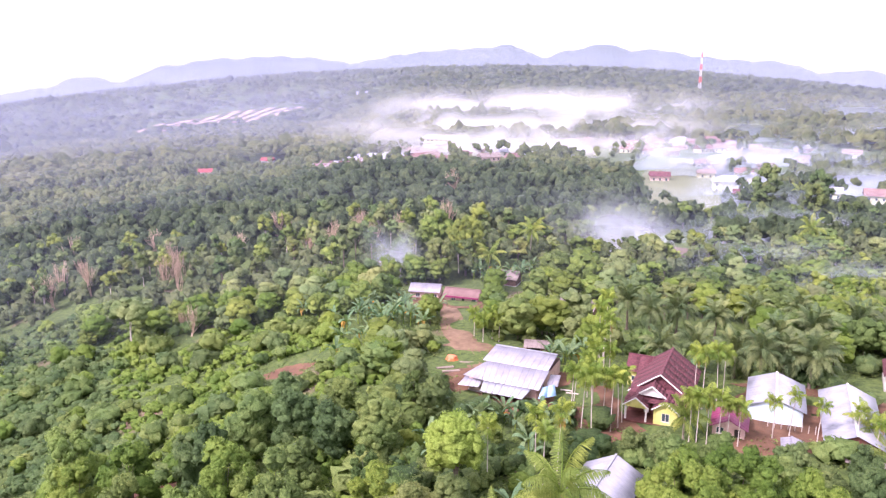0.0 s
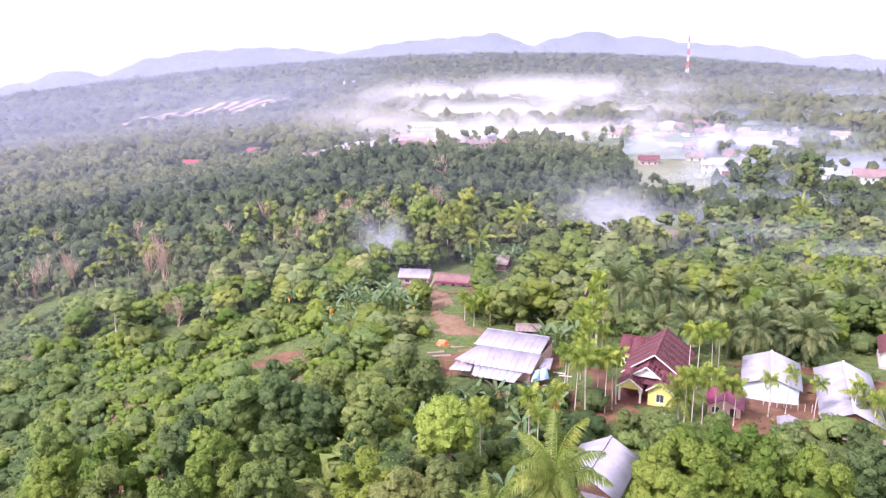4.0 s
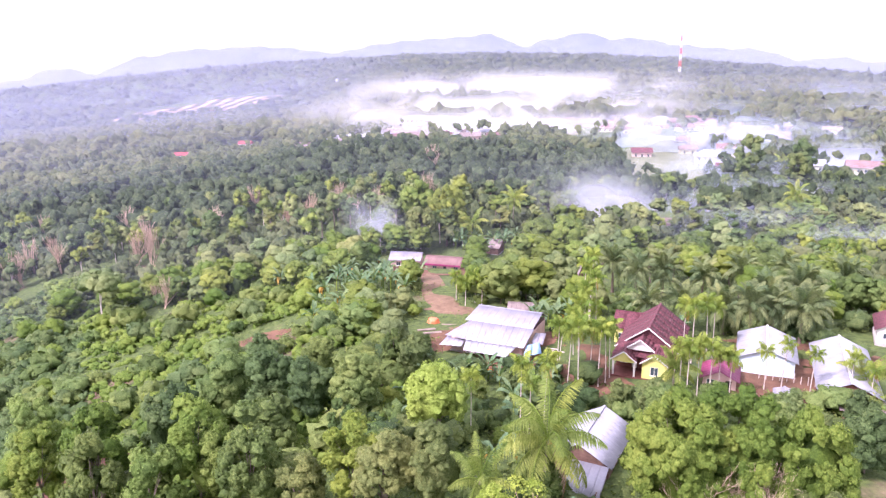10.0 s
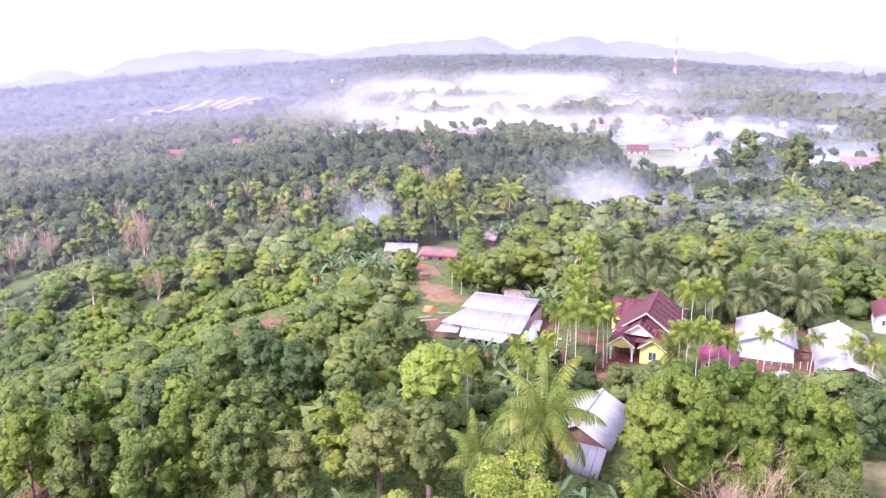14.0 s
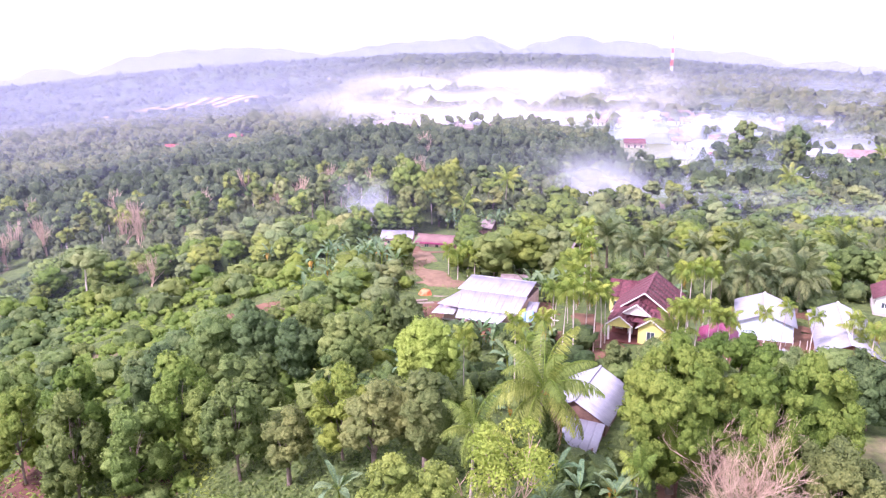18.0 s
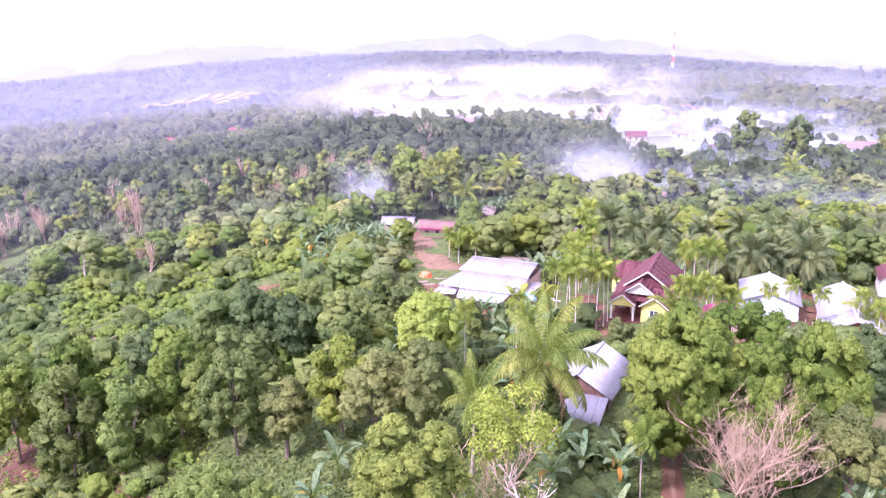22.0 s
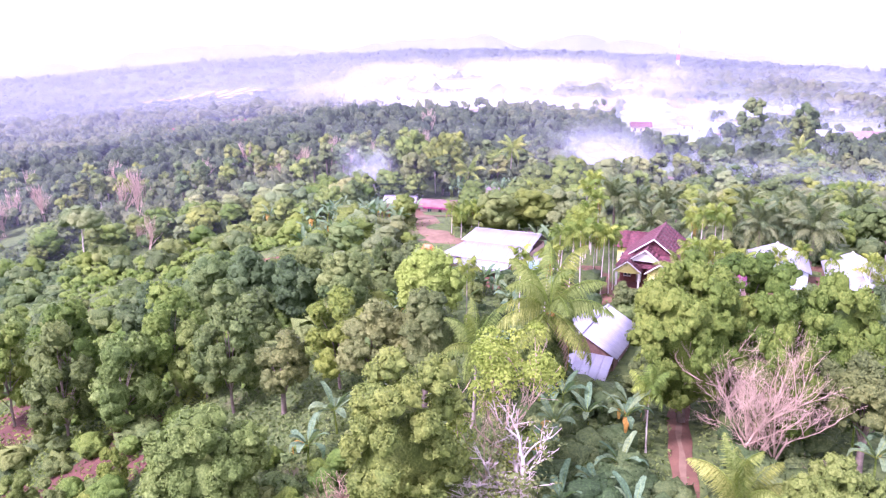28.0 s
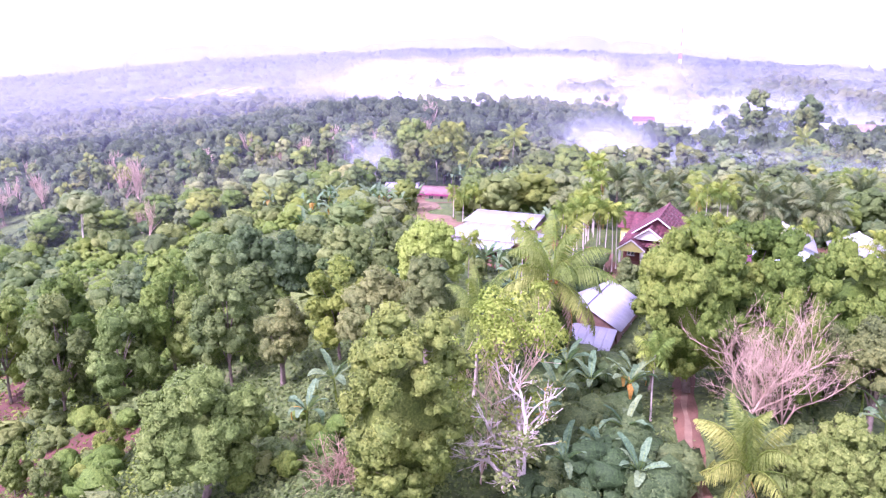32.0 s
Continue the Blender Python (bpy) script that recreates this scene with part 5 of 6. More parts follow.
# coconut palms
palm(13.8, 81.4, 11.3, 0.6, 30, COCO_FRONDS, 20, (-42, 34), "tall coconut palm with long drooping yellow-green fronds", "coconut_palm", r=0.2, nuts=12, dry=DRY_FRONDS[1], size=1.55, seed=3)
palm(5.9, 77.7, 9.4, -0.5, 100, COCO_FRONDS, 16, (-40, 30), "young coconut palm in shade", "coconut_palm", r=0.19, size=1.0, seed=5)
palm(26.4, 59.6, 2.6, -0.4, 200, COCO_FRONDS[:4], 17, (-58, 4), "young coconut palm with yellow-green upright fronds", "coconut_palm", r=0.22, dry=DRY_FRONDS[1], size=1.25, seed=9)
palm(66.8, 104.6, 1.2, 0.2, 80, COCO_FRONDS, 11, (-55, 15), "low young coconut palm before the long shed", "coconut_palm", r=0.2, size=0.62, seed=15)
palm(62.2, 105.6, 1.0, 0.2, 10, COCO_FRONDS, 10, (-55, 15), "low young coconut palm before the long shed", "coconut_palm", r=0.2, size=0.5, seed=16)
palm(39.4, 112.8, 4, 0.3, 60, COCO_FRONDS, 13, (-50, 20), "young coconut palm before the yellow house", "coconut_palm", r=0.18, size=0.95, seed=12)
for k, (x, y, h) in enumerate(((27.9, 235.2, 13.1), (121.3, 242.6, 12.1), (188.9, 302.8, 11.5), (155.2, 324.2, 10.3), (9.1, 228.2, 6.6), (14.2, 225.2, 7.5), (68.7, 109.4, 4))):
    palm(x, y, h, 0.5, k * 77, COCO_FRONDS, 15, (-35, 40), "coconut palm among the trees", "coconut_palm", r=0.2, size=1.1, seed=20 + k)
# oil palms behind the houses
for k, (x, y, h) in enumerate(((42.9, 140.8, 6.1), (51.2, 143.9, 5.5), (57.9, 140, 5.2), (61.3, 136, 6.8), (66.5, 137.6, 5.8), (70.2, 134.4, 6.6), (62, 162.8, 6.5), (72.2, 166.5, 6.4), (44.7, 173.7, 7.3), (84.1, 170.1, 5.9),
                              (55.5, 170.1, 6.2), (80.5, 155.4, 6.1), (47.9, 165.8, 6.9), (70.7, 150.8, 5.8), (93, 159.9, 6), (77.3, 143.1, 5.2))):
    palm(x, y, h, 0.2, k * 61, OIL_FRONDS, 27, (-45, 28), "oil palm with a dense crown of dark arching fronds", "oil_palm", M_BARK, 0.32, size=1.05 + 0.1 * (k % 3), seed=40 + k, group="oil palms")
# areca palms in rows
for k, (x, y, h) in enumerate(((34.2, 150.8, 14.1), (33.5, 147, 11.9), (31.7, 143.1, 9.5), (30.3, 139.2, 7.7), (23.4, 117.1, 9.9), (24.8, 115.4, 10.9), (27.4, 118.8, 9.3), (28.2, 116.2, 9.9), (30.9, 119.6, 8.9), (22.5, 122.1, 8.9),
                              (27.1, 131.2, 8), (27.3, 127.1, 8.2), (45.7, 122.9, 10.3), (48.6, 123.8, 10.4), (50.2, 125.4, 9.6), (45.8, 127.1, 9.4))):
    areca(x, y, h, 100 + k, 1.3)
for k, (x, y, h) in enumerate(((40.6, 110.2, 8.6), (42.6, 111.1, 8.4), (44.1, 110.2, 8.4), (45.5, 110.2, 7.4), (47.3, 110.2, 6.8), (40, 111.9, 8), (53.5, 111.9, 6.6), (56.7, 112.8, 7.2), (60, 110.2, 6.8), (65.5, 108.5, 7.4),
                              (67.6, 106.8, 6.6), (6.6, 101.5, 9.9), (13.9, 103.3, 10.6), (17.6, 105, 10.1), (14.7, 99.7, 9.8), (99.9, 180, 7.2))):
    areca(x, y, h, 130 + k, 1.25 if k < 6 or k > 10 else 1.0)
for k, (x, y, h) in enumerate(((107.4, 183.5, 8.1), (101.4, 176.5, 7.2), (32.5, 148.5, 13.2), (34.6, 153.1, 14.1), (34.2, 144.7, 11.4), (31.2, 141.5, 8.6), (25.7, 119.6, 8.9), (29.7, 117.5, 9.5), (23.5, 125.4, 7.8), (22.7, 72.4, 6.8),
                              (32.7, 138.4, 6.7), (104.4, 185.6, 8), (96.5, 173, 7.3), (29, 135.2, 8.1), (9.2, 164.3, 5.5), (11.5, 166.5, 6.4), (7.3, 168, 5.5), (12.9, 164.3, 6))):
    areca(x, y, h, 170 + k, 1.3)
# banana plants
for k, (x, y, h) in enumerate(((20.6, 72.5, 4.2), (18.4, 65.6, 3.2), (15.2, 77.5, 4.0), (11.8, 60.2, 2.8), (17.4, 59.2, 2.6), (10.6, 68.4, 3.0), (13.6, 72.0, 4.2), (15.6, 62.8, 2.4), (41.9, 70, 6.4), (21.6, 76.8, 3.0),
                              (40.6, 64.2, 4.3), (43.7, 67.1, 4.3), (17.6, 74.8, 3.4), (9.3, 91.6, 3.3), (12.3, 94.3, 3.1), (48.2, 136.8, 2.9), (-10.5, 72, 2.4), (-8.2, 77, 2.6))):
    banana(x, y, h, 200 + k, 0.95)
rng = random.Random(5)
for k in range(42):
    banana(-16.5 + rng.gauss(0, 5.5), 180 + rng.gauss(0, 8), rng.uniform(2, 3.6), 230 + k, 1.0)
for k in range(16):
    banana(13 + rng.uniform(-10, 15), 221 + rng.uniform(-7, 7), rng.uniform(2.5, 4), 280 + k, 1.1)
for k in range(13):
    banana(rng.uniform(-6, 21), rng.uniform(106, 127), rng.uniform(1.8, 3.0), 320 + k, 1.0)
for k in range(7):
    banana(24.5 + rng.uniform(-2, 6), 149 + rng.uniform(-5, 5), rng.uniform(2, 3.5), 300 + k, 1.1)

# ---- plants: scrub, forest and far woods ----
BUSH = [make_tree("bush", 31 + k, 3.4, 2.3, 1.8, 13, 16, 0.42, 0.24, m, lobes=6, low=-0.2, r0=0.02, n_limbs=3) for k, m in enumerate((M_LEAF_BRIGHT, M_LEAF, M_LEAF_DARK, M_LEAF))]
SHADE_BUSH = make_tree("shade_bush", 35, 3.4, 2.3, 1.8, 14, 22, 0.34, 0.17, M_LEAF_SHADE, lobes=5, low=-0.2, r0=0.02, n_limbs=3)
FOREST = [make_tree("forest_tree", 36 + k, 15.0, 2.8, 4.6, 22, 5, 0.6, 0.36, m, b, lobes=6, low=-0.4, r0=0.015, n_limbs=4, open_crown=0.6)
          for k, (m, b) in enumerate(((M_LEAF_MIX, M_PALE), (M_LEAF_OLIVE, M_BARK), (M_LEAF, M_PALE), (M_LEAF_DARK, M_BARK), (M_LEAF_BLUE, M_PALE)))]
KEEP_CLEAR = [(-16, 180, 9), (-13, 169, 6), (-58, 112, 7), (-42, 89, 6), (-46, 94, 5), (-33, 81, 3), (-168, 530, 16), (-176, 552, 14), (-132, 570, 14), (-138, 592, 14), (14.4, 137.6, 12.5), (39.1, 127.9, 14.6), (58.2, 120.4, 10.9), (68.6, 115.4, 12.9), (22.5, 97, 9.2), (47.6, 117.9, 5.9), (-4.3, 205.4, 8.6), (5.2, 202.2, 8.7), (19.4, 219.8, 6.7), (18, 208, 5.5), (17.5, 198, 4), (35.6, 187.6, 8), (33.5, 178, 5), (20.5, 156.9, 4.7), (-25, 225.2, 4.2), (85.1, 134.4, 7.7), (55.4, 106.8, 5),
              (1.9, 147.8, 8.5), (1.5, 191, 10), (4.0, 170, 6), (4.6, 162, 5.5), (80.3, 267.9, 15.4), (-34.6, 155.4, 5.6), (142.8, 360.1, 14), (200, 331, 16), (188, 322, 11), (205, 318, 9), (178, 338, 9)] + [(x * 0.975, y * 0.975, 1.5) for x, y, h in DEAD_SPOTS]


def open_here(x, y, extra=0.0):
    if any((x - a) ** 2 + (y - b) ** 2 < (r + extra) ** 2 for a, b, r in KEEP_CLEAR):
        return False
    c, s = math.cos(radians(14)), math.sin(radians(14))
    fx, fy = c * (x - 128) - s * (y - 405), s * (x - 128) + c * (y - 405)
    return (fx / 24) ** 2 + (fy / 86) ** 2 > 1


VILLAGES = [(-72, 512, 52, 34), (10, 525, 52, 40), (112, 545, 50, 48), (-50, 495, 70, 42), (14, 478, 48, 34), (155, 480, 75, 85), (196, 345, 38, 26), (147, 378, 20, 24), (248, 520, 62, 64), (108, 330, 22, 28), (178, 565, 50, 45)]


def wooded(x, y, g):
    """How likely a tree stands here: few in the village."""
    t = np.ones(len(x))
    for a, b, rx, ry in VILLAGES:
        t = np.where(((x - a) / rx) ** 2 + ((y - b) / ry) ** 2 < 1, 0.1, t)
    return g.random(len(x)) < t


rng = random.Random(11)
edge = lambda x: 213 - 0.16 * x if x < 0 else 213
n = 0
while n < 160:
    y = rng.uniform(60, 228)
    x = -y * rng.uniform(0.04, 0.64)
    if y > edge(x) or not open_here(x, y, 1) or (y < 92 and x > -24):
        continue
    s = rng.uniform(0.5, 1.2)
    plant(BUSH[rng.randrange(4)], x, y, s, rng.uniform(0, 360), "leafy green shrub on the scrub slope", "shrub", "shrubs")
    n += 1
for k in range(26):
    y = rng.uniform(78, 104)
    x = -y * rng.uniform(0.36, 0.62)
    plant(BUSH[k % 2], x, y, rng.uniform(0.4, 0.85), rng.uniform(0, 360), "young green shrub on eroded red soil", "shrub", "shrubs")
for k in range(22):
    y = rng.uniform(57, 78)
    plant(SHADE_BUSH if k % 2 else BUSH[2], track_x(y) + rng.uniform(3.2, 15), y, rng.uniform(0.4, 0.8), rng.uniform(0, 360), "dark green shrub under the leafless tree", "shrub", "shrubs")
for k in range(14):
    plant(BUSH[k % 2], rng.uniform(-16, -6), rng.uniform(64, 84), rng.uniform(0.25, 0.5), rng.uniform(0, 360), "low green shrub on the grassy slope", "shrub", "shrubs")
for k in range(75):
    y = rng.uniform(97, 190)
    x = rng.uniform(-12, 32 if y > 145 else 27)
    if open_here(x, y, 2.0) and abs(x - track_x(y)) > 2.5:
        plant(BUSH[rng.randrange(4)], x, y, rng.uniform(0.4, 0.85), rng.uniform(0, 360), "low green garden shrub", "shrub", "shrubs")
for k in range(60):
    y = rng.uniform(98, 129)
    x = rng.uniform(-10, 34)
    if open_here(x, y, 1.0) and abs(x - track_x(y)) > 2.5:
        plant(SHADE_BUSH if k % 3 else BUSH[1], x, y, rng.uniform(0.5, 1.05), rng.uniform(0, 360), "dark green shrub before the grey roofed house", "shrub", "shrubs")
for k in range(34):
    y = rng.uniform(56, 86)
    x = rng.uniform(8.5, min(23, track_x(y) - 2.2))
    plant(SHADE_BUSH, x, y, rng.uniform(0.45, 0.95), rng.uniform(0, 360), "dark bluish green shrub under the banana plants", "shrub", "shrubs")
for k in range(36):
    y = rng.uniform(52, 112)
    x = rng.uniform(8, 0.56 * y + 4)
    if open_here(x, y, 1.5) and abs(x - track_x(y)) > 3.0:
        plant(BUSH[rng.randrange(3)], x, y, rng.uniform(0.4, 0.85), rng.uniform(0, 360), "low dark green shrub beside the track", "shrub", "shrubs")
for x, y, s in ((61.0, 106.6, 0.95), (63.2, 104.8, 0.9), (65.2, 104.2, 0.95), (68.9, 103.4, 0.75), (71.2, 104.6, 0.8), (59.3, 108.0, 0.5)):
    plant(BUSH[1], x, y, s, x * 40, "leafy shrub before the long shed", "shrub", "shrubs")
for k in range(30):
    x, y = rng.uniform(60, 92), rng.uniform(124, 148)
    if open_here(x, y, 0.5):
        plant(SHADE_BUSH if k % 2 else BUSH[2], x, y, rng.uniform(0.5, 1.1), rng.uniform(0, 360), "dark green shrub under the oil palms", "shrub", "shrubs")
n = 0
while n < 100:
    y = rng.uniform(142, 226)
    x = rng.uniform(-42, 46) if rng.random() < 0.6 else rng.uniform(-0.55 * y, -28)
    if not open_here(x, y, 4 if y > 195 or x < 0 else 7) or (-2 < x < 8 and y < 180) or (x < -20 and y < edge(x) - 30):
        continue
    kind = GARDEN[rng.randrange(5)]
    put(kind, x, y, rng.uniform(5.0, 9.0), 10.0, "leafy fruit tree among the gardens", rng.uniform(0, 360), "fruit_tree", wide=rng.uniform(1.0, 1.3))
    n += 1
n = 0
while n < 80:
    y = rng.uniform(132, 215)
    x = rng.uniform(72, 0.66 * y) if y < 172 else rng.uniform(40, 0.66 * y)
    if not open_here(x, y, 5):
        continue
    kind = GARDEN[rng.randrange(5)]
    put(kind, x, y, rng.uniform(5.5, 9.2), 10.0, "leafy tree in the palm grove", rng.uniform(0, 360), "grove_tree", wide=rng.uniform(1.0, 1.3))
    n += 1
n = 0
while n < 320:
    y = rng.uniform(160, 300)
    x = y * rng.uniform(-0.64, 0.62)
    if not open_here(x, y, 3) or (x < 36 and y < edge(x) + 6) or (-42 < x < 42 and y < 224) or (36 < x < 95 and y < 175) or (x > 20 and y < 165):
        continue
    h = rng.uniform(0.6, 0.95) * (1.0 if x < 20 else 0.8)
    ob = plant(FOREST[rng.randrange(5)], x, y, h, rng.uniform(0, 360), "tall slender forest tree" if x < 20 else "leafy tree of the mixed grove", "forest_tree", "forest trees")
    if x > 20:
        ob.scale = (ob.scale[0] * 1.4, ob.scale[1] * 1.4, ob.scale[2])
    n += 1


def far_woods(name, label, r0, r1, count, size, tufts, leaves, seed, lo=-40, hi=40, tall=10.0, flat=0.8, garden=False, mat=None, low_scrub=False, cut=-0.25, soft=0.5):
    """Tree crowns too many to count, in one mesh: every crown a few knobbly tufts and loose leaves."""
    g = np.random.default_rng(seed)
    r = np.sqrt(g.uniform(r0 ** 2, r1 ** 2, count))
    a = np.radians(g.uniform(lo, hi, count))
    x, y = r * np.sin(a), r * np.cos(a)
    ok = np.array([open_here(px, py, 4) for px, py in zip(x, y)])
    across, along = (x + 400) * 0.915 - (y - 1480) * 0.402, (x + 400) * 0.402 + (y - 1480) * 0.915
    ok &= ~((across / 105) ** 2 + (along / 250) ** 2 < 1)
    ok &= wooded(x, y, g)
    if low_scrub:
        ok &= (x < -0.03 * y) & (y < 222 - 0.16 * x)
    if garden:
        ok &= ~((x > -40) & (x < 95) & (y < 226)) & ~((x <= -40) & (y < 206 - 0.16 * x))
    x, y, r = x[ok], y[ok], r[ok]
    k = len(x)
    s = size * g.uniform(0.65, 1.35, k)
    top = ground_z(x, y) + tall * g.uniform(0.6, 1.15, k) - s * flat
    base = np.stack([x, y, top], -1)
    turn = g.uniform(0, 2 * math.pi, k)
    mids, sizes = [], []
    for j in range(tufts):
        w = turn + j * 2 * math.pi / max(1, tufts - 1)
        off = np.zeros((k, 3)) if j == 0 else np.stack([np.cos(w), np.sin(w), g.uniform(-0.75, 0.05, k)], -1) * g.uniform(0.5, 0.75, (k, 1))
        mids.append(base + off * s[:, None] * np.array([1, 1, flat]))
        sizes.append(s * (0.72 if tufts > 1 and j == 0 else 0.55 if j else 1.0) * g.uniform(0.85, 1.15, k))
    mids, sizes = np.concatenate(mids), np.concatenate(sizes)
    a = puffs(g, mids, sizes, 2, flat, 0.5, np.array([0, -0.25, 1.0]), cut, 0.5, np.array([0, -0.1, soft]))
    sets = [a]
    if leaves:
        sets.append(clump_leaves(g, mids, sizes, leaves, size * 0.24, size * 0.15, np.array([0, 0, -500.0])))
    v, q = merge([e[:2] for e in sets])
    return tagged(new(name, fast_mesh(name, v, q, [mat or M_FAR], smooth=True, normals=np.concatenate([e[2] for e in sets]))), label, "woods", kind="stuff")


far_woods("scrub", "thick bright green scrub covering the slope", 97, 262, 2100, 1.4, 3, 5, 12, -25, 0, 2.1, 0.85, mat=M_LEAF_BRIGHT, low_scrub=True)
far_woods("scrub", "dark green scrub along the forest foot", 97, 262, 1000, 1.5, 3, 4, 13, -36, -25, 2.1, 0.85, mat=M_LEAF_DARK, low_scrub=True)
far_woods("forest", "undergrowth and small trees of the near forest", 175, 305, 2200, 2.3, 2, 4, 7, tall=8.5, flat=1.2, garden=True)
far_woods("forest", "dense mixed forest beyond the gardens", 285, 420, 2400, 3.5, 3, 2, 1, tall=12, flat=1.15)
far_woods("forest", "forest and plantation round the village", 405, 620, 4600, 3.7, 2, 1, 2, tall=12, flat=1.15)
far_woods("woodland", "far woodland behind the village", 600, 1150, 7400, 5.6, 1, 0, 3, tall=13, flat=1.0, cut=0.05)
far_woods("woodland", "distant hazy woodland up to the hills", 1100, 2900, 8500, 9.0, 1, 0, 4, tall=15, cut=0.1)


def ground_cover(name, label, count, x_of, y0, y1, size, mat, seed, everywhere=False):
    """Grass and weeds, in one mesh of small blades and leaves."""
    g = np.random.default_rng(seed)
    y = g.uniform(y0, y1, count)
    x = x_of(g, y)
    ok = np.array([open_here(a, b, -2) for a, b in zip(x, y)]) | everywhere
    ok &= (np.abs(x - track_x(y)) > 1.3)
    x, y = x[ok], y[ok]
    c = np.stack([x, y, ground_z(x, y) + g.uniform(0, size * 0.8, len(x))], -1)
    nrm = unit(g.normal(size=c.shape) * 0.6 + np.array([0, 0, 1.0]))
    s = size * g.uniform(0.6, 1.6, len(x))
    v, q = kites(g, c, nrm, s, s * 0.45)
    return tagged(new(name, fast_mesh(name, v, q, [mat])), label, "grass", kind="stuff")


ground_cover("undergrowth", "low weeds and creepers on the slope", 30000, lambda g, y: -y * g.uniform(0.0, 0.68, len(y)), 52, 232, 0.55, M_LEAF_DARK, 1)
ground_cover("undergrowth", "dark low weeds between the gardens", 24000, lambda g, y: y * g.uniform(-0.1, 0.62, len(y)), 50, 205, 0.5, M_LEAF, 2)

ground_cover("undergrowth", "fresh green creepers on the near slope", 20000, lambda g, y: y * g.uniform(-0.66, 0.1, len(y)), 52, 114, 0.5, M_LEAF, 4)
ground_cover("undergrowth", "young weeds scattered over the red soil", 5200, lambda g, y: -y * g.uniform(0.28, 0.62, len(y)), 70, 122, 0.62, M_LEAF_BRIGHT, 3, True)


# ---- smoke and haze ----
scene.cycles.transparent_max_bounces = 32

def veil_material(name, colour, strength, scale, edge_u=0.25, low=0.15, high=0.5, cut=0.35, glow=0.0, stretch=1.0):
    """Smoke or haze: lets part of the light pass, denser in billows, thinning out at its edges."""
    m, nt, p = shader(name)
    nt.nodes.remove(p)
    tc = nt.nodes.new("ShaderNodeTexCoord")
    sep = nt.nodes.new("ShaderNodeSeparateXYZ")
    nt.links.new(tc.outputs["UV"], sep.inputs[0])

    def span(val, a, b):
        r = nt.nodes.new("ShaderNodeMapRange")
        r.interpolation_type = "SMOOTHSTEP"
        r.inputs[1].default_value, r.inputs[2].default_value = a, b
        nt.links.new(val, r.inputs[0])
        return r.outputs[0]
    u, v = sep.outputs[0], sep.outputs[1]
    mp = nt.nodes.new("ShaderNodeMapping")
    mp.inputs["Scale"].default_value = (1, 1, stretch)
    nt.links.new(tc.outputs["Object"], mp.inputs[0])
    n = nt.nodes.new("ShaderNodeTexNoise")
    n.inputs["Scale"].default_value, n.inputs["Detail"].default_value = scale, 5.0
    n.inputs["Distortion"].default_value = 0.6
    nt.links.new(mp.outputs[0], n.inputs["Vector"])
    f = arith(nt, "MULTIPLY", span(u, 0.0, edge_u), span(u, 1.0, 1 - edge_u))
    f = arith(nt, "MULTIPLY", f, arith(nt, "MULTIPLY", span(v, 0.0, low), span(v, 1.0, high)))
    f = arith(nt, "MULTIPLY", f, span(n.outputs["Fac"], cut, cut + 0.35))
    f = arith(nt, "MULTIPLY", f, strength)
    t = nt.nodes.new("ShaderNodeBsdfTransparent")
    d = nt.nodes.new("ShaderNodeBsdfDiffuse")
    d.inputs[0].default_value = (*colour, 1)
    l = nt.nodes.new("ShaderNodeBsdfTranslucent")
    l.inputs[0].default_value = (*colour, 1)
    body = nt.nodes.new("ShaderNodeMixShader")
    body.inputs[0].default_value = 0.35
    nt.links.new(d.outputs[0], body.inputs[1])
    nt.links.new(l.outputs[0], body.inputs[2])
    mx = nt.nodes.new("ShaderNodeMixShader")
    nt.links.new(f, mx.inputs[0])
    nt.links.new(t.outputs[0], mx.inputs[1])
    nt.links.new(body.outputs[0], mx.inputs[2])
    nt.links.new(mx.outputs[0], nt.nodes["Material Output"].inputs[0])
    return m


def veil(name, label, x0, x1, y, z0, z1, mat, bow, lean, seed, kind="", category="smoke"):
    """A billowing sheet of smoke or haze from x0 to x1 at y, bowed and rumpled."""
    g = np.random.default_rng(seed)
    nu, nv = 49, 13
    u, w = np.meshgrid(np.linspace(0, 1, nu), np.linspace(0, 1, nv))
    ph = g.uniform(0, 6, 4)
    h = z1 - z0
    x = x0 + (x1 - x0) * u + lean * w * h
    yy = y + bow * (np.sin(u * 7 + ph[0]) + 0.5 * np.sin(u * 17 + w * 4 + ph[1]) + 0.6 * np.sin(w * 5 + ph[2]))
    z = z0 + h * w
    v = np.stack([x, yy, z], -1).reshape(-1, 3)
    q = [[i * nu + j, i * nu + j + 1, (i + 1) * nu + j + 1, (i + 1) * nu + j] for i in range(nv - 1) for j in range(nu - 1)]
    uv = np.stack([u, w], -1).reshape(-1, 2)
    return tagged(new(name, fast_mesh(name, v, q, [mat], smooth=True, uv=uv)), label, category, kind=kind)


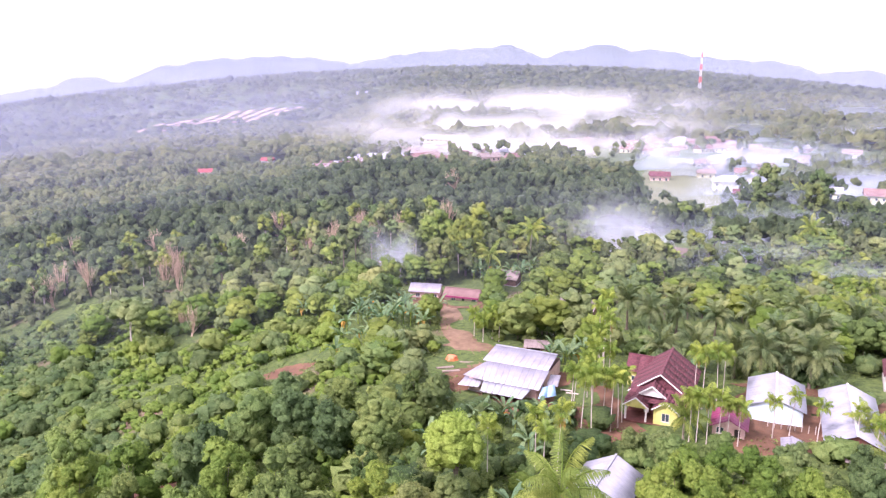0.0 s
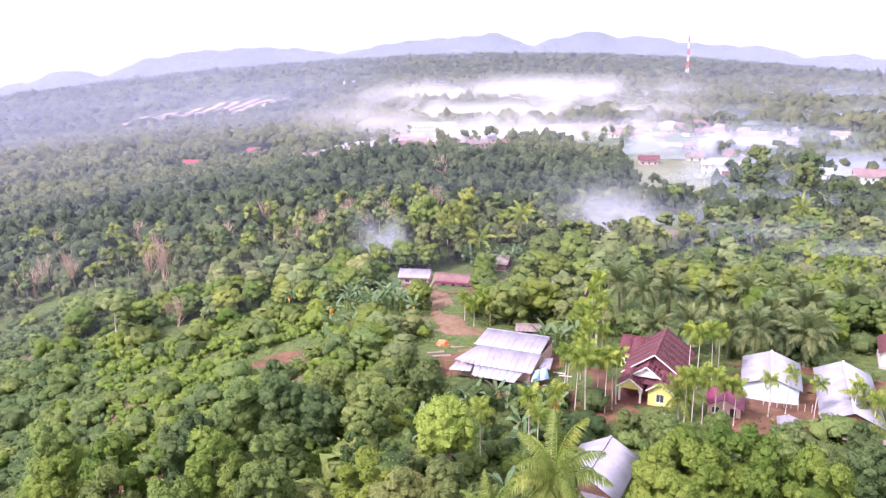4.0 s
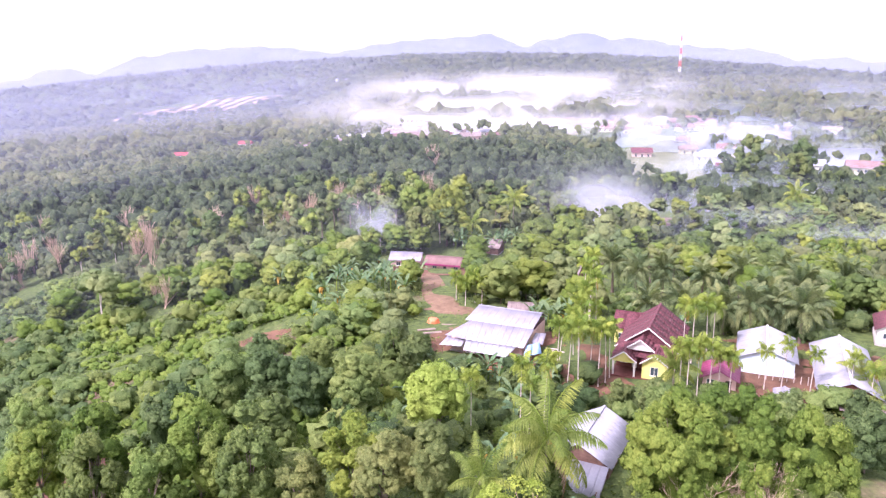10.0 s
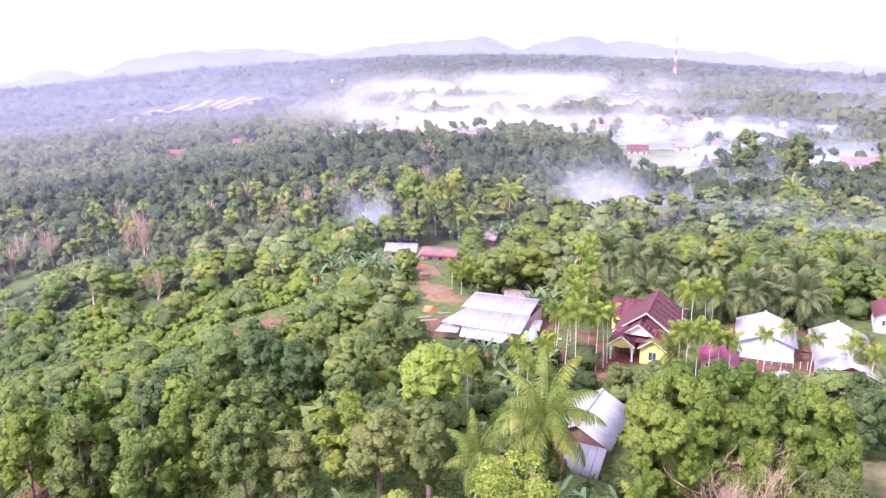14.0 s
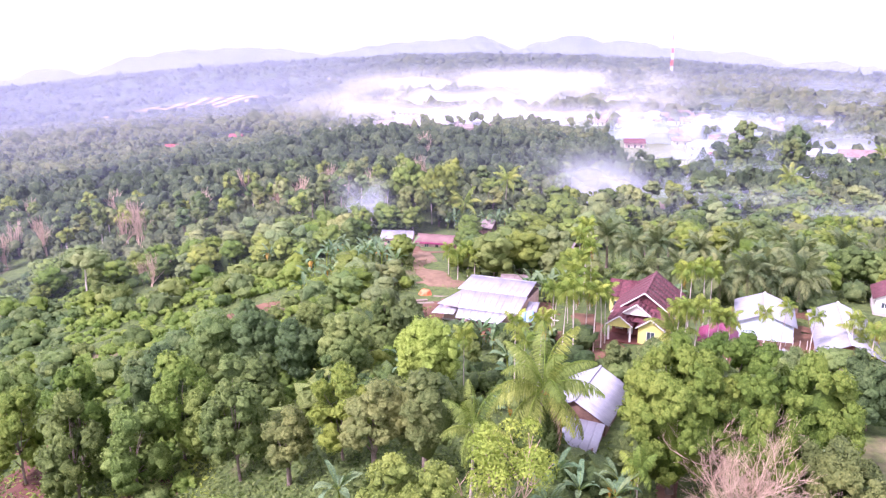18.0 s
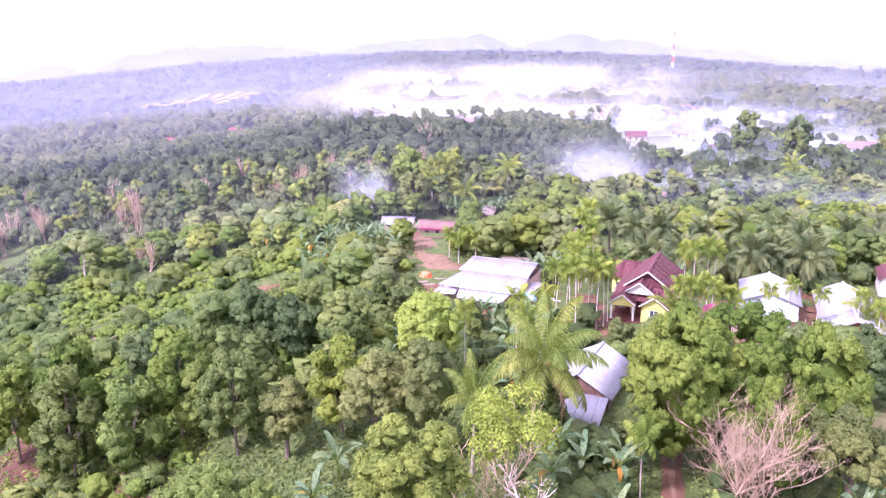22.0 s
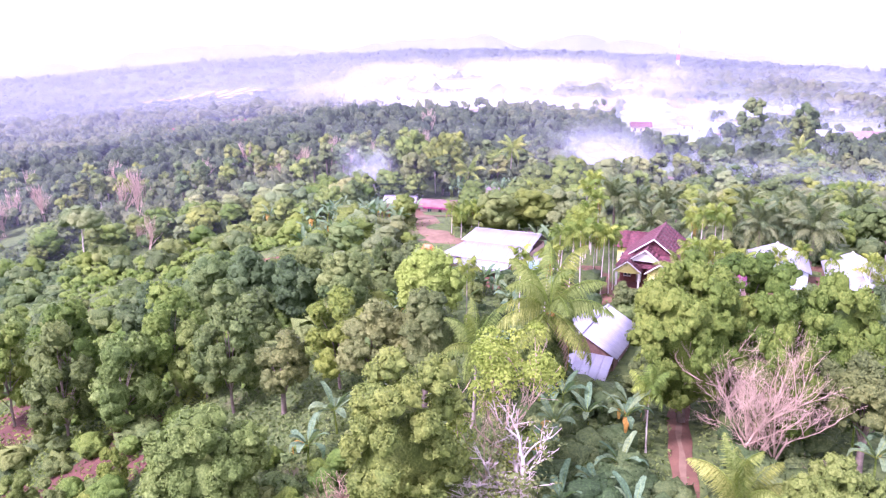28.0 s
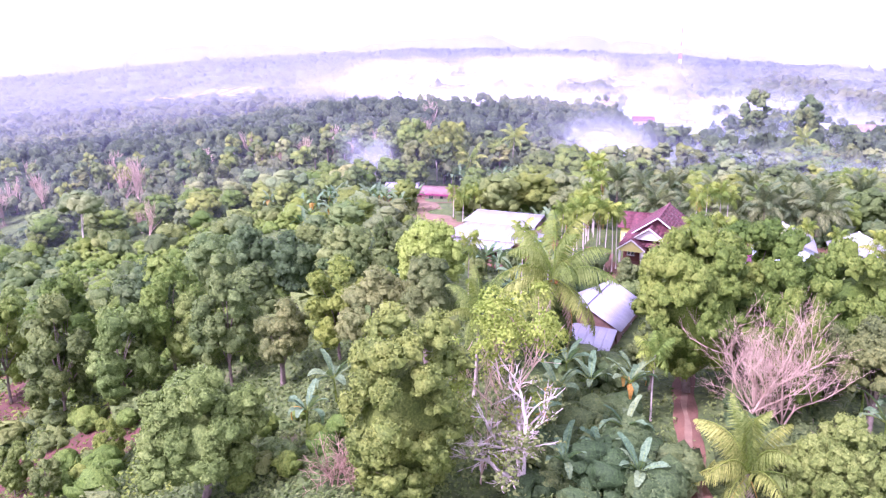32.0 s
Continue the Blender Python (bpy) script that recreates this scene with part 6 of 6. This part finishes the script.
SMOKE = veil_material("white_smoke", (0.92, 0.94, 0.98), 0.78, 0.013, 0.3, 0.08, 0.3, 0.3, stretch=2.2)
for k, (x0, x1, y, top) in enumerate(((-65, 185, 525, 14), (-105, 210, 565, 22), (-125, 240, 620, 31), (-135, 270, 690, 37), (-100, 310, 800, 38))):
    veil("smoke_bank", "broad bank of white smoke drifting over the village", x0, x1, y, -12, top, SMOKE, 9, 0.2, 5 + k, "stuff")
# drifting smoke, and blue-tinted sheets added as haze to lighten the right side
DRIFT = veil_material("drifting_smoke", (0.7, 0.8, 1.0), 0.64, 0.016, 0.35, 0.1, 0.3, 0.3, stretch=1.6)
for k, (x0, x1, y, top) in enumerate(((84, 180, 166, 6), (72, 190, 196, 8), (58, 215, 232, 8), (50, 230, 268, 9), (60, 270, 318, 10), (70, 290, 372, 11), (70, 290, 432, 12), (40, 280, 470, 15), (90, 480, 600, 20), (120, 620, 760, 26))):
    veil("smoke_drift", "thin bluish smoke and haze low over the right side", x0, x1, y, -14, top, DRIFT, 6, 0.2, 71 + k, "stuff")
PLUME = veil_material("grey_smoke", (0.8, 0.85, 0.96), 0.55, 0.05, 0.42, 0.2, 0.12, 0.27)
for k, (x0, x1, y, top) in enumerate(((38, 86, 250, 15), (40, 92, 256, 13), (34, 84, 262, 19))):
    veil("smoke_plume", "pale smoke drifting from a fire in the grove", x0, x1, y, -9, top, PLUME, 2.5, -0.3, 21 + k, "stuff")
PUFF = veil_material("thin_smoke", (0.72, 0.78, 0.88), 0.42, 0.09, 0.45, 0.35, 0.2, 0.27)
for k, (x0, x1, y, top) in enumerate(((-22, 0, 218, 15), (-21, -1, 221, 12), (-24, -2, 224, 17))):
    veil("smoke_plume", "thin grey smoke rising behind the small house", x0, x1, y, -7, top, PUFF, 1.2, -0.3, 26 + k, "stuff")
# distance haze put in as upright blue-tinted see-through sheets, adding up with distance
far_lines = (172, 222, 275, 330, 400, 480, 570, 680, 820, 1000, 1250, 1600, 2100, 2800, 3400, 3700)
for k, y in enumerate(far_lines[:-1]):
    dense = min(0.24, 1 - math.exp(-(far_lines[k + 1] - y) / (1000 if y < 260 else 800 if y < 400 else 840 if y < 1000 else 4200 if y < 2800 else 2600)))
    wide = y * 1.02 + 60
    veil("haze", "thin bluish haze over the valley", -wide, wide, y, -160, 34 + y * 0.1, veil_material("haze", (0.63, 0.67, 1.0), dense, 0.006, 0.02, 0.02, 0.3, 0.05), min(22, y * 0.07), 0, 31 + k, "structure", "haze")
